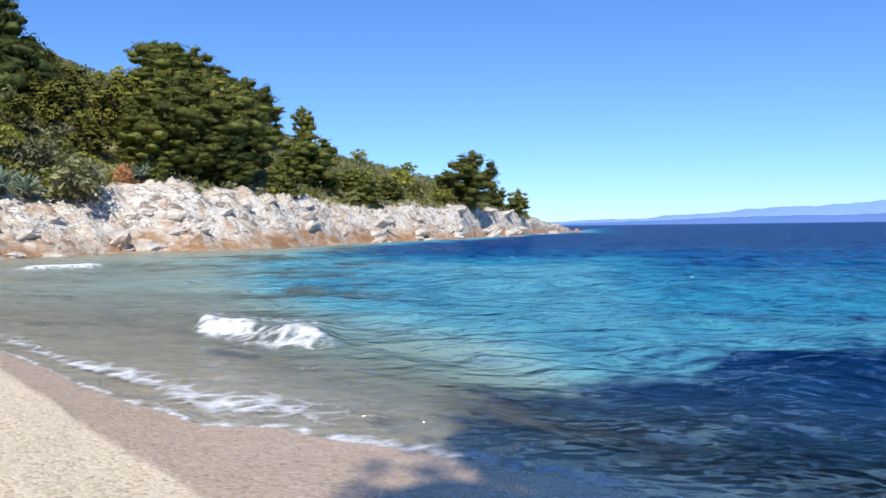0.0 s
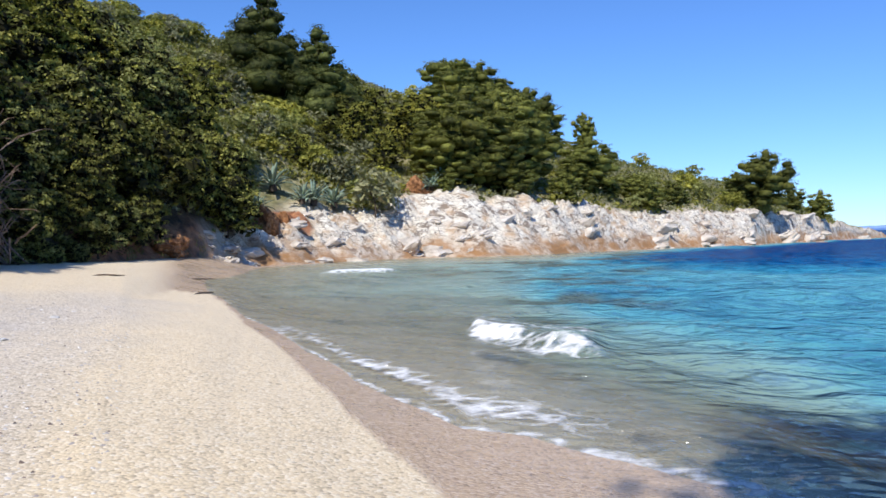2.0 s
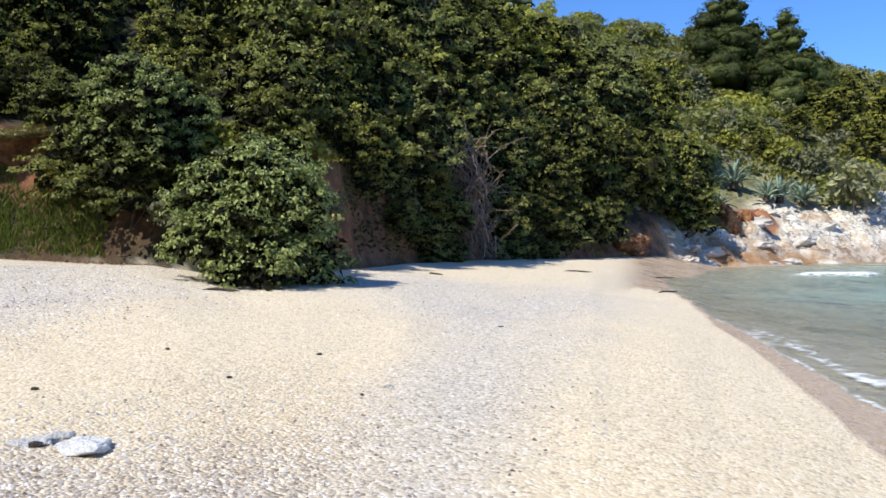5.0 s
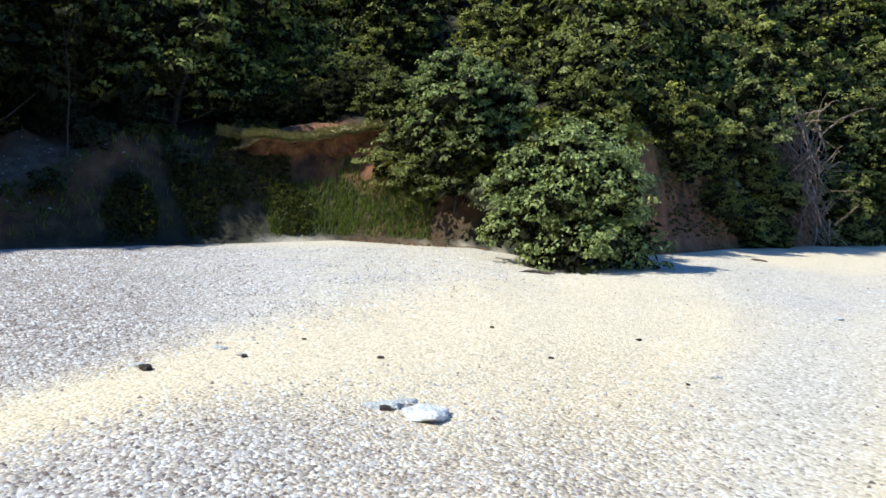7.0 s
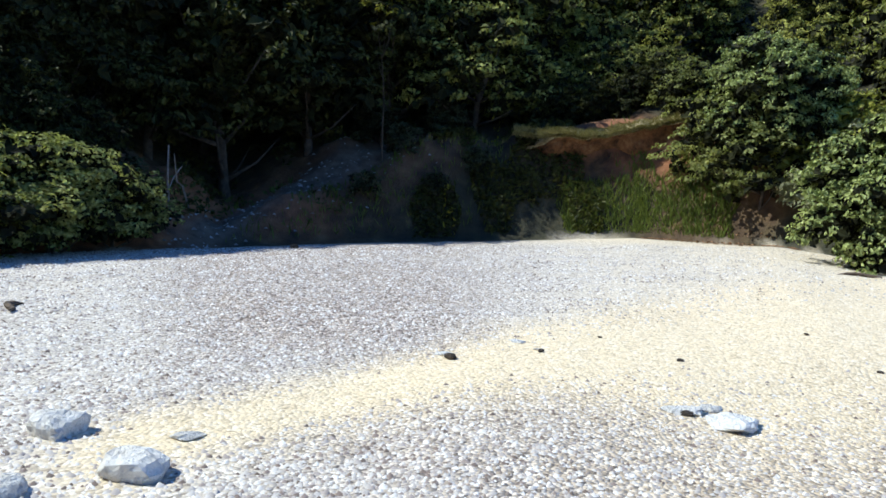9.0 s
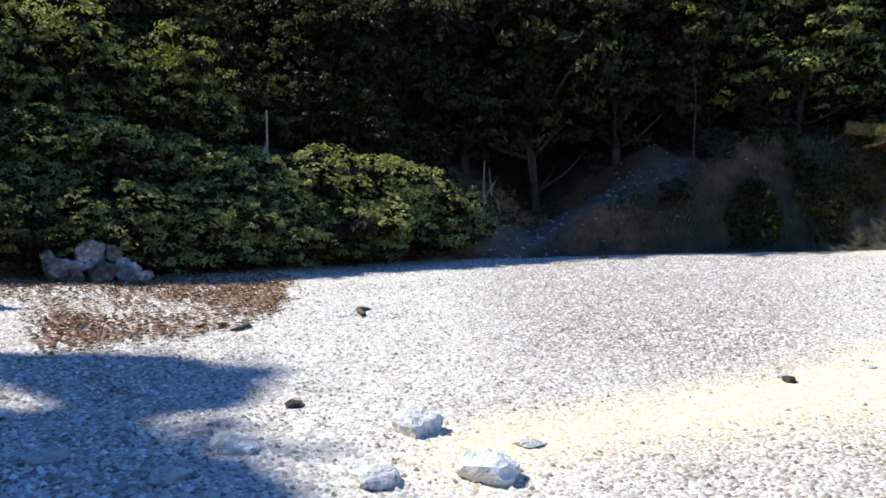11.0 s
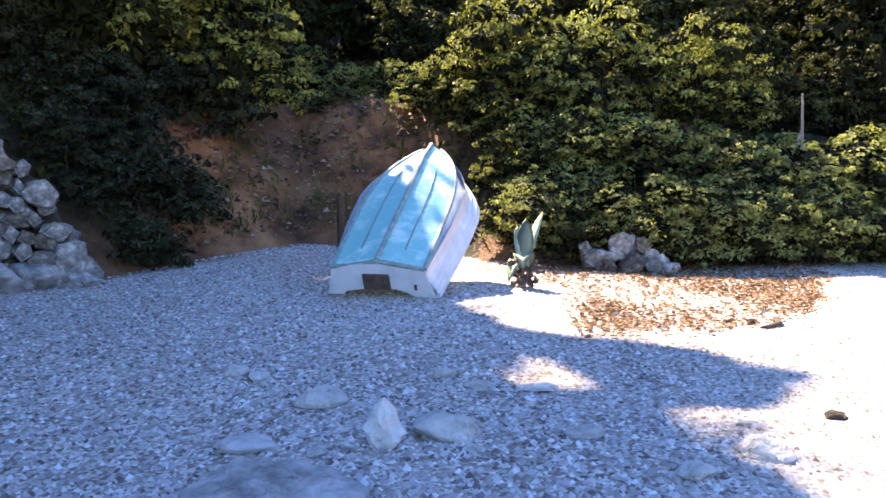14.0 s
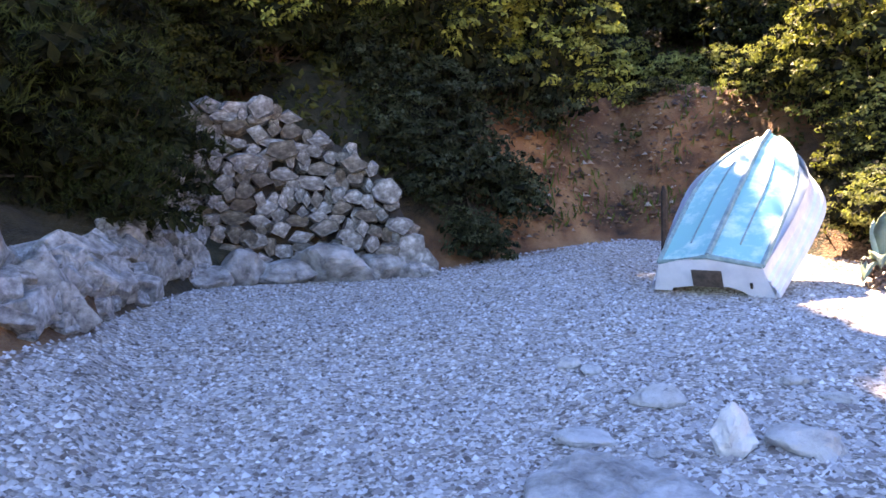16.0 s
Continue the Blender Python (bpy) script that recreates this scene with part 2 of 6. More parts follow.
# ---- materials ----
def ground_material():
    m = Nodes("beach_and_hillside")
    p = m.pos()
    # fine shingle: pale limestone pebbles with darker grains
    peb = m.voronoi(31, vec=p, out=1)
    peb_d = m.voronoi(31, vec=p)
    big = m.noise(0.35, 3, vec=p)
    grain = m.node("SeparateColor", 0, None, Color=peb)
    cream = m.ramp(grain, (0.0, (0.46, 0.37, 0.25)), (0.2, (0.68, 0.555, 0.37)), (0.7, (0.76, 0.63, 0.43)), (1.0, (0.81, 0.72, 0.57)))
    white = m.ramp(grain, (0.0, (0.22, 0.19, 0.165)), (0.2, (0.455, 0.405, 0.345)), (0.7, (0.59, 0.535, 0.465)), (1.0, (0.77, 0.72, 0.655)))
    shingle = m.mix(m.ramp(m.math("ADD", m.attr("coarse"), m.math("MULTIPLY", m.math("SUBTRACT", big, 0.5), 0.7)), (0.22, 0.0), (0.85, 1.0)), cream, white)
    shingle = m.mix(m.attr("grit"), shingle, m.mix(1.0, shingle, m.ramp(grain, (0.0, (0.32, 0.28, 0.28)), (0.5, (0.66, 0.59, 0.58)), (1.0, (1.05, 1.0, 0.98))), "MULTIPLY"))
    # wet
    wet = m.attr("wet")
    shingle = m.mix(m.math("MULTIPLY", wet, 0.8), shingle, m.mix(1.0, shingle, (0.70, 0.60, 0.57), "MULTIPLY"))
    # stones and weed on the sea bed
    bed = m.math("MULTIPLY", m.attr("under"), m.ramp(m.noise(0.5, 5, 0.65, p), (0.52, 0.0), (0.63, 0.7)))
    shingle = m.mix(bed, shingle, (0.10, 0.085, 0.045))
    # limestone
    cr = m.noise(1.6, 8, 0.65, p)
    st = m.noise(0.5, 5, 0.6, p)
    crack = m.noise(0.9, 6, 0.7, p, 0.8)
    stone = m.ramp(cr, (0.26, (0.20, 0.165, 0.13)), (0.38, (0.62, 0.56, 0.45)), (0.55, (0.80, 0.745, 0.625)), (0.8, (0.88, 0.845, 0.755)))
    dip = m.node("Mapping", 0, None, Vector=p, Rotation=(0.5, 0.35, 0.6), Scale=(0.32, 0.9, 1.5))
    bed_line = m.noise(1.0, 6, 0.66, dip, 0.5)
    stone = m.mix(m.ramp(crack, (0.40, 0.85), (0.46, 0.0)), stone, (0.14, 0.11, 0.09))
    stone = m.mix(m.ramp(bed_line, (0.38, 0.9), (0.43, 0.0), (0.60, 0.0), (0.65, 0.6)), stone, (0.20, 0.15, 0.11))
    joint = m.voronoi(1.5, "DISTANCE_TO_EDGE", m.node("VectorMath", 0, None, i0=dip, i1=m.node("TexNoise", 1, None, Vector=p, Scale=1.2, Detail=4.0)))
    stone = m.mix(m.math("MULTIPLY", m.ramp(joint, (0.0, 0.9), (0.07, 0.0)), m.ramp(m.noise(0.8, 3, 0.6, p), (0.42, 0.0), (0.56, 1.0))), stone, (0.13, 0.10, 0.08))
    stone = m.mix(m.math("MULTIPLY", m.ramp(st, (0.49, 0.0), (0.63, 0.8)), m.ramp(bed_line, (0.42, 0.3), (0.56, 1.0))), stone, (0.47, 0.30, 0.16))
    stone = m.mix(m.math("MULTIPLY", m.ramp(st, (0.30, 0.25), (0.55, 1.0)), m.attr("low")), stone, (0.36, 0.19, 0.075))
    # earth and undergrowth
    e = m.noise(1.1, 6, 0.6, p)
    earth = m.ramp(e, (0.3, (0.05, 0.021, 0.011)), (0.5, (0.32, 0.125, 0.052)), (0.7, (0.54, 0.26, 0.115)))
    litter = m.ramp(m.noise(2.2, 5, 0.6, p), (0.35, (0.012, 0.013, 0.006)), (0.55, (0.036, 0.034, 0.015)), (0.75, (0.10, 0.08, 0.04)))
    soil = m.mix(m.attr("bare"), litter, earth)
    garrigue = m.ramp(m.noise(0.9, 6, 0.66, p), (0.32, (0.06, 0.065, 0.02)), (0.52, (0.20, 0.185, 0.075)), (0.64, (0.36, 0.32, 0.19)), (0.76, (0.62, 0.57, 0.47)))
    soil = m.mix(m.attr("dry"), soil, garrigue)
    soil = m.mix(m.attr("trail"), soil, m.ramp(m.noise(3.5, 5, 0.65, p), (0.3, (0.06, 0.048, 0.036)), (0.7, (0.20, 0.165, 0.13))))
    col = m.mix(m.attr("slope"), shingle, soil)
    col = m.mix(m.attr("rock"), col, stone)
    # brown fallen leaves
    lv = m.ramp(m.math("ADD", m.math("MULTIPLY", m.attr("leafy"), 0.55), m.math("MULTIPLY", m.noise(11, 3, 0.7, p), 0.9)), (0.68, 0.0), (0.78, 0.85))
    col = m.mix(lv, col, m.ramp(m.noise(22, 3, 0.6, p), (0.35, (0.15, 0.06, 0.03)), (0.65, (0.42, 0.24, 0.14))))
    h = m.math("ADD", m.math("MULTIPLY", peb_d, -0.35), m.math("MULTIPLY", m.noise(6, 6, 0.6, p), 0.8))
    h = m.math("ADD", h, m.math("MULTIPLY", m.attr("grit"), m.math("MULTIPLY", peb_d, -1.5)))
    h = m.math("ADD", h, m.math("MULTIPLY", m.attr("slope"), m.math("MULTIPLY", m.noise(2.4, 6, 0.68, p), 4.0)))
    h = m.math("ADD", h, m.math("MULTIPLY", m.attr("rock"), m.math("ADD", m.math("MULTIPLY", m.noise(1.2, 7, 0.7, p), 10.0), m.math("MULTIPLY", bed_line, 12.0))))
    m.set(Base_Color=col, Roughness=m.mix(wet, (0.9, 0.9, 0.9), m.ramp(m.noise(0.45, 4, 0.6, p), (0.42, 0.34), (0.62, 0.12))), Normal=m.bump(h, 0.52, 0.06))
    return m.mat


def water_material():
    m = Nodes("sea_water")
    p = m.pos()
    depth = m.attr("depth")
    weed = m.noise(0.16, 4, 0.6, p)
    deep = m.ramp(m.math("MULTIPLY", depth, 0.2), (0.0, (0.42, 0.46, 0.38)), (0.1, (0.34, 0.52, 0.47)), (0.2, (0.125, 0.39, 0.47)), (0.31, (0.028, 0.22, 0.36)), (0.5, (0.004, 0.088, 0.25)), (0.9, (0.002, 0.048, 0.185)))
    deep = m.mix(m.math("MULTIPLY", m.ramp(weed, (0.47, 0.0), (0.58, 0.8)), m.attr("weedy")), deep, (0.10, 0.10, 0.065))
    # Bright and dark wave facets are painted into the deep water's colour.
    chop = m.node("Mapping", 0, None, Vector=p, Rotation=(0.0, 0.0, -0.25), Scale=(0.75, 0.32, 1.0))
    deep = m.mix(m.ramp(m.math("MULTIPLY", depth, 0.4), (0.2, 0.0), (0.9, 1.0)), deep, m.mix(1.0, deep, m.ramp(m.noise(1.0, 4, 0.62, chop, 0.6), (0.36, (0.38, 0.5, 0.62)), (0.5, (1.0, 1.0, 1.0)), (0.64, (1.6, 1.4, 1.2))), "MULTIPLY"))
    m.set(Base_Color=deep, Roughness=0.5, IOR=1.33)
    m.b.inputs["Specular IOR Level"].default_value = 0.0
    swell = m.node("Mapping", 0, None, Vector=p, Rotation=(0.0, 0.0, -0.25), Scale=(0.7, 1.0, 1.0))
    rip = m.math("ADD", m.math("MULTIPLY", m.noise(2.6, 2, 0.5, p), 0.6), m.math("MULTIPLY", m.noise(1.25, 3, 0.6, swell, 0.5), 1.7))
    rip = m.math("ADD", rip, m.math("MULTIPLY", m.noise(0.22, 3, 0.55, swell, 0.4), 4.0))
    nrm = m.bump(rip, 1.0, 0.42)
    m.set(Normal=nrm)
    clear = m.t.nodes.new("ShaderNodeBsdfTransparent")
    clear.inputs[0].default_value = (0.88, 0.97, 0.97, 1)
    gloss = m.t.nodes.new("ShaderNodeBsdfGlossy")
    gloss.inputs["Roughness"].default_value = 0.09
    m.t.links.new(nrm, gloss.inputs["Normal"])
    fres = m.t.nodes.new("ShaderNodeFresnel")
    fres.inputs["IOR"].default_value = 1.28
    m.t.links.new(nrm, fres.inputs["Normal"])
    thin = m.t.nodes.new("ShaderNodeMixShader")
    m.put(thin.inputs[0], m.math("MINIMUM", fres.outputs[0], 0.30))
    m.t.links.new(clear.outputs[0], thin.inputs[1])
    m.t.links.new(gloss.outputs[0], thin.inputs[2])
    body = m.t.nodes.new("ShaderNodeMixShader")
    m.put(body.inputs[0], m.ramp(m.math("MULTIPLY", depth, 0.5), (0.0, 0.0), (0.07, 0.12), (0.20, 0.48), (0.42, 0.84), (0.8, 1.0)))
    m.t.links.new(thin.outputs[0], body.inputs[1])
    sheen = m.t.nodes.new("ShaderNodeMixShader")
    m.put(sheen.inputs[0], m.math("MINIMUM", m.math("MULTIPLY", fres.outputs[0], 0.7), 0.28))
    m.t.links.new(m.b.outputs[0], sheen.inputs[1])
    m.t.links.new(gloss.outputs[0], sheen.inputs[2])
    m.t.links.new(sheen.outputs[0], body.inputs[2])
    foam = m.t.nodes.new("ShaderNodeBsdfDiffuse")
    foam.inputs[0].default_value = (0.86, 0.88, 0.90, 1)
    full = m.t.nodes.new("ShaderNodeMixShader")
    lace = m.math("ADD", m.math("MULTIPLY", m.noise(3.2, 6, 0.72, p, 1.2), 1.15), m.math("MULTIPLY", m.voronoi(2.6, "DISTANCE_TO_EDGE", p), -1.0))
    m.put(full.inputs[0], m.ramp(m.math("ADD", m.attr("foam"), m.math("SUBTRACT", lace, 0.80)), (0.0, 0.0), (0.42, 0.92)))
    m.t.links.new(body.outputs[0], full.inputs[1])
    m.t.links.new(foam.outputs[0], full.inputs[2])
    m.t.links.new(full.outputs[0], m.out.inputs["Surface"])
    return m.mat


def leaf_material(name, dark, light, glow=0.25, gloss=0.45):
    m = Nodes(name)
    isl = m.node("NewGeometry", 8)
    tone = m.math("ADD", m.math("MULTIPLY", isl, 0.36), m.math("MULTIPLY", m.ramp(m.noise(0.8, 3), (0.3, 0.0), (0.7, 1.0)), 0.32))
    tone = m.math("ADD", tone, m.math("MULTIPLY", m.ramp(m.noise(4.5, 5, 0.65), (0.36, 0.0), (0.64, 1.0)), 0.36))
    who = m.node("ObjectInfo", 5)
    col = m.ramp(tone, (0.25, dark), (0.8, light))
    col = m.mix(1.0, col, m.ramp(who, (0.0, (0.58, 0.55, 0.46)), (0.4, (0.92, 0.93, 0.86)), (1.0, (1.22, 1.15, 0.92))), "MULTIPLY")
    m.set(Base_Color=col, Roughness=gloss, Normal=m.bump(m.noise(5.0, 5, 0.7), 0.4, 0.08))
    m.b.inputs["Specular IOR Level"].default_value = 0.2
    tr = m.t.nodes.new("ShaderNodeBsdfTranslucent")
    m.put(tr.inputs[0], m.mix(0.5, col, (0.36, 0.42, 0.06)))
    mx = m.t.nodes.new("ShaderNodeMixShader")
    mx.inputs[0].default_value = glow
    m.t.links.new(m.b.outputs[0], mx.inputs[1])
    m.t.links.new(tr.outputs[0], mx.inputs[2])
    m.t.links.new(mx.outputs[0], m.out.inputs["Surface"])
    return m.mat


def stone_material(name, a, b, c, scale=5.0, relief=0.8, vary=0.25):
    m = Nodes(name)
    p = m.node("TexCoord", 3)
    n = m.noise(scale, 7, 0.65, p)
    who = m.node("ObjectInfo", 5)
    col = m.ramp(n, (0.3, a), (0.5, b), (0.75, c))
    pit = m.noise(scale * 1.3, 6, 0.7, p, 0.6)
    col = m.mix(m.ramp(pit, (0.33, 0.7), (0.40, 0.0)), col, tuple(v * 0.45 for v in a))
    col = m.mix(vary, col, m.ramp(who, (0.0, (0.42, 0.36, 0.30)), (0.22, (0.72, 0.63, 0.52)), (0.5, (0.92, 0.91, 0.90)), (1.0, (1.3, 1.3, 1.3))), "MULTIPLY")
    m.set(Base_Color=col, Roughness=0.85, Normal=m.bump(m.math("ADD", m.noise(scale * 3, 6, 0.65, p), m.math("MULTIPLY", m.noise(scale * 0.9, 3, 0.6, p, 0.7), 1.2)), relief, 0.07))
    return m.mat


def bark_material(name, a, b):
    m = Nodes(name)
    p = m.pos()
    m.set(Base_Color=m.ramp(m.noise(5, 6, 0.7, p), (0.35, a), (0.7, b)), Roughness=0.9, Normal=m.bump(m.noise(14, 4, 0.6, p), 0.7, 0.03))
    return m.mat


def plain_material(name, a, b, scale=4.0, rough=0.6, metal=0.0, relief=0.15):
    m = Nodes(name)
    p = m.pos()
    n = m.noise(scale, 6, 0.6, p)
    m.set(Base_Color=m.ramp(n, (0.35, a), (0.7, b)), Roughness=rough, Metallic=metal, Normal=m.bump(m.noise(scale * 8, 4, 0.6, p), relief, 0.01))
    return m.mat


MAT_GROUND = ground_material()
MAT_WATER = water_material()
MAT_PINE = leaf_material("pine_needles", (0.028, 0.038, 0.008), (0.25, 0.265, 0.060), 0.15, 0.7)
MAT_OAK = leaf_material("evergreen_oak_leaves", (0.048, 0.055, 0.013), (0.47, 0.47, 0.13), 0.25, 0.6)
# Darkened copy of the oak leaves: woodland shade put into the colour.
MAT_OAK_SHADED = leaf_material("shade_painted_oak_leaves", (0.010, 0.012, 0.004), (0.085, 0.090, 0.026), 0.12, 0.65)
MAT_MASTIC = leaf_material("glossy_mastic_leaves", (0.050, 0.078, 0.022), (0.52, 0.58, 0.23), 0.2, 0.4)
MAT_MID = leaf_material("olive_green_leaves", (0.055, 0.064, 0.018), (0.50, 0.52, 0.21), 0.4, 0.55)
MAT_LIGHT = leaf_material("light_green_leaves", (0.14, 0.15, 0.022), (0.55, 0.53, 0.12), 0.25, 0.6)
MAT_GREY = leaf_material("grey_green_leaves", (0.11, 0.12, 0.07), (0.36, 0.36, 0.23), 0.15, 0.7)
MAT_YELLOW = leaf_material("yellow_flowers_and_sunlit_leaves", (0.20, 0.19, 0.02), (0.50, 0.42, 0.04), 0.35, 0.5)
# Pine needles darkened to carry the shade of the taller trees.
MAT_PINE_SHADED = leaf_material("shade_painted_pine_needles", (0.009, 0.016, 0.005), (0.070, 0.092, 0.026), 0.08, 0.7)
MAT_MIDPINE = leaf_material("deep_green_pine_needles", (0.018, 0.028, 0.007), (0.15, 0.17, 0.045), 0.1, 0.7)
# Near-black inner leaves paint the shade seen through gaps in a crown.
MAT_INNER_SHADE = leaf_material("inner_leaves_gap_shade", (0.005, 0.006, 0.002), (0.030, 0.032, 0.010), 0.0, 0.9)
MAT_ROSE = leaf_material("grey_green_rosemary_leaves", (0.020, 0.028, 0.017), (0.090, 0.110, 0.070), 0.1, 0.7)
MAT_DRY = leaf_material("dry_grass_blades", (0.16, 0.12, 0.045), (0.36, 0.30, 0.13), 0.2, 0.7)
MAT_GRASS = leaf_material("green_grass_blades", (0.045, 0.070, 0.012), (0.16, 0.20, 0.045), 0.3, 0.6)
MAT_AGAVE = leaf_material("agave_leaves", (0.20, 0.29, 0.24), (0.44, 0.54, 0.46), 0.05, 0.5)
MAT_BARK = bark_material("grey_brown_bark", (0.03, 0.022, 0.016), (0.12, 0.09, 0.065))
MAT_DEAD = bark_material("dead_grey_wood", (0.16, 0.13, 0.11), (0.38, 0.32, 0.28))
MAT_BROWNWOOD = bark_material("dead_brown_wood", (0.15, 0.095, 0.065), (0.40, 0.30, 0.23))
MAT_ROCK = stone_material("pale_shore_limestone", (0.20, 0.16, 0.12), (0.54, 0.48, 0.40), (0.80, 0.75, 0.67), 1.6)
MAT_STONE = stone_material("beach_limestone", (0.46, 0.43, 0.40), (0.72, 0.70, 0.67), (0.85, 0.84, 0.82), 3)
MAT_WALLSTONE = stone_material("dry_wall_limestone", (0.09, 0.078, 0.068), (0.25, 0.23, 0.205), (0.64, 0.62, 0.59), 4, 0.35, 1.0)
MAT_BOULDER = stone_material("grey_white_boulders", (0.11, 0.10, 0.088), (0.36, 0.345, 0.325), (0.72, 0.71, 0.69), 3.5, 0.6)


# ---- object helpers ----
def thing(name, at, label, category, group="", kind=""):
    ob = new(name)
    ob.empty_display_size = 0.2
    ob.matrix_world = at if isinstance(at, Matrix) else Matrix.Translation(at)
    return tagged(ob, label, category, group, kind)


def hang(name, me, material, parent=None, label=""):
    if material is not None and not me.materials:
        me.materials.append(material)
    ob = new(name, me)
    ob.parent = parent
    return tagged(ob, label)


def part(name, bm, material, parent=None, label="", shade=False):
    me = bpy.data.meshes.new(name)
    if shade:
        for f in bm.faces:
            f.smooth = True
    bm.to_mesh(me)
    bm.free()
    return hang(name, me, material, parent, label)


def tube(bm, points, radii, seg=7):
    rings = []
    for i, p in enumerate(points):
        p = Vector(p)
        d = (Vector(points[min(i + 1, len(points) - 1)]) - Vector(points[max(i - 1, 0)])).normalized()
        u = d.orthogonal().normalized()
        v = d.cross(u)
        rings.append([bm.verts.new(p + (u * math.cos(a) + v * math.sin(a)) * radii[i]) for a in (2 * math.pi * k / seg for k in range(seg))])
    for a, b in zip(rings, rings[1:]):
        for k in range(seg):
            bm.faces.new((a[k], a[(k + 1) % seg], b[(k + 1) % seg], b[k]))
    bm.faces.new(rings[0][::-1])
    bm.faces.new(rings[-1])


# ---- ground ----
def sand_r(az):
    """Distance of the strip of fine sand that crosses the shingle."""
    return np.interp(az, [45, 62, 70, 80, 93, 105, 113, 120], [13, 11.5, 10.0, 8.6, 7.2, 6.0, 5.4, 5.0])


def sand_w(az):
    return np.interp(az, [45, 62, 72, 85, 95, 110], [4.0, 5.5, 4.0, 2.0, 1.3, 0.8])


def litter_share(x, y, az, r, past):
    """How thick fallen leaves lie on the shingle below the bushes."""
    edge = 0.5 * vnoise(x * 0.9, y * 0.9, 23)
    return smooth(125.2, 127.0, az + edge * 2) * smooth(3, 0, az - 140 - 7 * smooth(11.5, 14, r)) * smooth(9.0, 10.6, r + edge + 0.1 * (az - 130)) * smooth(2, 0, past) * (0.62 + 0.5 * vnoise(x * 0.5, y * 0.5, 24))


def ramp_r(az):
    """Distance of the footpath that climbs the bank."""
    return 22.0 + np.interp(az, [88, 96, 106, 110, 113], [5.6, 4.6, 2.2, 0.5, -1.0])


def make_ground():
    az = np.radians(np.concatenate([np.arange(-60, -14, 1.0), np.arange(-14, 42, 0.35), np.arange(42, 204, 0.55), np.arange(204, 300, 1.5)]))
    # rings follow the back of the beach and the rocky shore
    edge = np.clip(knots(np.degrees(az))[4], 6, 225)[None, :]
    near = np.concatenate([[0.0, 0.004, 0.01], np.geomspace(0.02, 1, 92)])[:, None] * (edge - 2.4)
    mid = edge + np.arange(-2.1, 8.5, 0.28)[:, None]
    out = edge + np.geomspace(8.9, 130, 66)[:, None]
    rest = edge + np.geomspace(150, 4600, 14)[:, None]
    rr = np.concatenate([near, mid, out, rest])
    aa = np.broadcast_to(az[None, :], rr.shape)
    x, y = -rr * np.sin(aa), rr * np.cos(aa)
    z, rock, slope, past = land(x, y)
    azd = np.degrees(aa)
    bank = smooth(6.5, 0.5, past) * slope
    bare = bank * (0.25 + 1.1 * vnoise(x * 0.3, y * 0.3, 31) + 0.15 * smooth(70, 74, azd) * smooth(84, 80, azd))
    bare = bare + 0.95 * bank * smooth(52, 54, azd) * smooth(63.5, 61.5, azd)
    lawn = smooth(70, 73, azd) * smooth(86, 82, azd)
    bare = bare * (1 - 0.75 * lawn) + 0.9 * lawn * smooth(76, 78, azd) * np.exp(-((past - 1.5 - 0.4 * vnoise(x, y, 34)) / 0.45) ** 2)
    bare = np.maximum(bare, smooth(150, 154, azd) * smooth(172, 167, azd) * smooth(11, 6, past) * (0.75 + 0.5 * vnoise(x * 0.5, y * 0.5, 33)))
    bare = np.maximum(bare, 0.8 * bank * smooth(34.5, 36, azd) * smooth(45, 41, azd))
    bare = np.clip(bare + 0.6 * bank * smooth(108, 111, azd) * smooth(116, 113, azd), 0, 1)
    k = knots(azd)
    swash = rr - k[0] + np.interp(azd, [-60, 28, 33, 36], [2.5, 2.75, 1.7, 0.9]) + 0.35 * vnoise(azd * 0.14, azd * 0, 17) + 0.10 * vnoise(x * 0.9, y * 0.9, 18)
    wet = smooth(-0.12, 0.12, swash) * (1 - slope) * smooth(40, 37, azd)
    coarse = 0.62 * smooth(34, 50, azd + 0.5 * (rr - 10)) * smooth(30, 20, rr) + 0.38 * smooth(70, 104, azd)
    stripe = np.exp(-((rr - sand_r(azd)) / sand_w(azd)) ** 2) * smooth(48, 62, azd) * smooth(124, 112, azd)
    coarse = coarse * smooth(290, 230, azd)
    coarse = np.clip(coarse - 0.95 * stripe, 0, 1)
    grit = smooth(84, 98, azd) * smooth(116, 108, azd) * (1 - stripe) * smooth(6.0, 8.5, rr) * (0.8 + 0.3 * vnoise(x * 0.4, y * 0.4, 19))
    grit = np.maximum(grit, 0.6 * smooth(52, 66, azd) * smooth(122, 112, azd) * (1 - stripe) * smooth(-0.6, 0.6, vnoise(x * 0.5, y * 0.5, 22) + 0.25 * (sand_r(azd) - rr)))
    grit = np.maximum(grit, 0.7 * smooth(124, 138, azd) * smooth(230, 205, azd) * (0.85 + 0.35 * vnoise(x * 0.5, y * 0.5, 20)))
    leafy = litter_share(x, y, azd, rr, past)
    dry = smooth(47, 42, azd) * smooth(-12, -8, azd) * smooth(0, 3, past - 5 * smooth(34.5, 36.5, azd))
    for a0, r0 in ((21.3, 86), (32.0, 69), (30.2, 70)):
        d = np.hypot(x + r0 * math.sin(radians(a0)), y - r0 * math.cos(radians(a0)))
        bare = np.maximum(bare, smooth(3.0, 1.4, d))
        dry = dry * smooth(1.4, 3.0, d)
        rock = rock * smooth(1.4, 2.8, d)
        slope = np.maximum(slope, smooth(3.0, 1.4, d))
    low = smooth(2.2, 0.3, z + 0.8 * vnoise(x * 0.3, y * 0.3, 51))
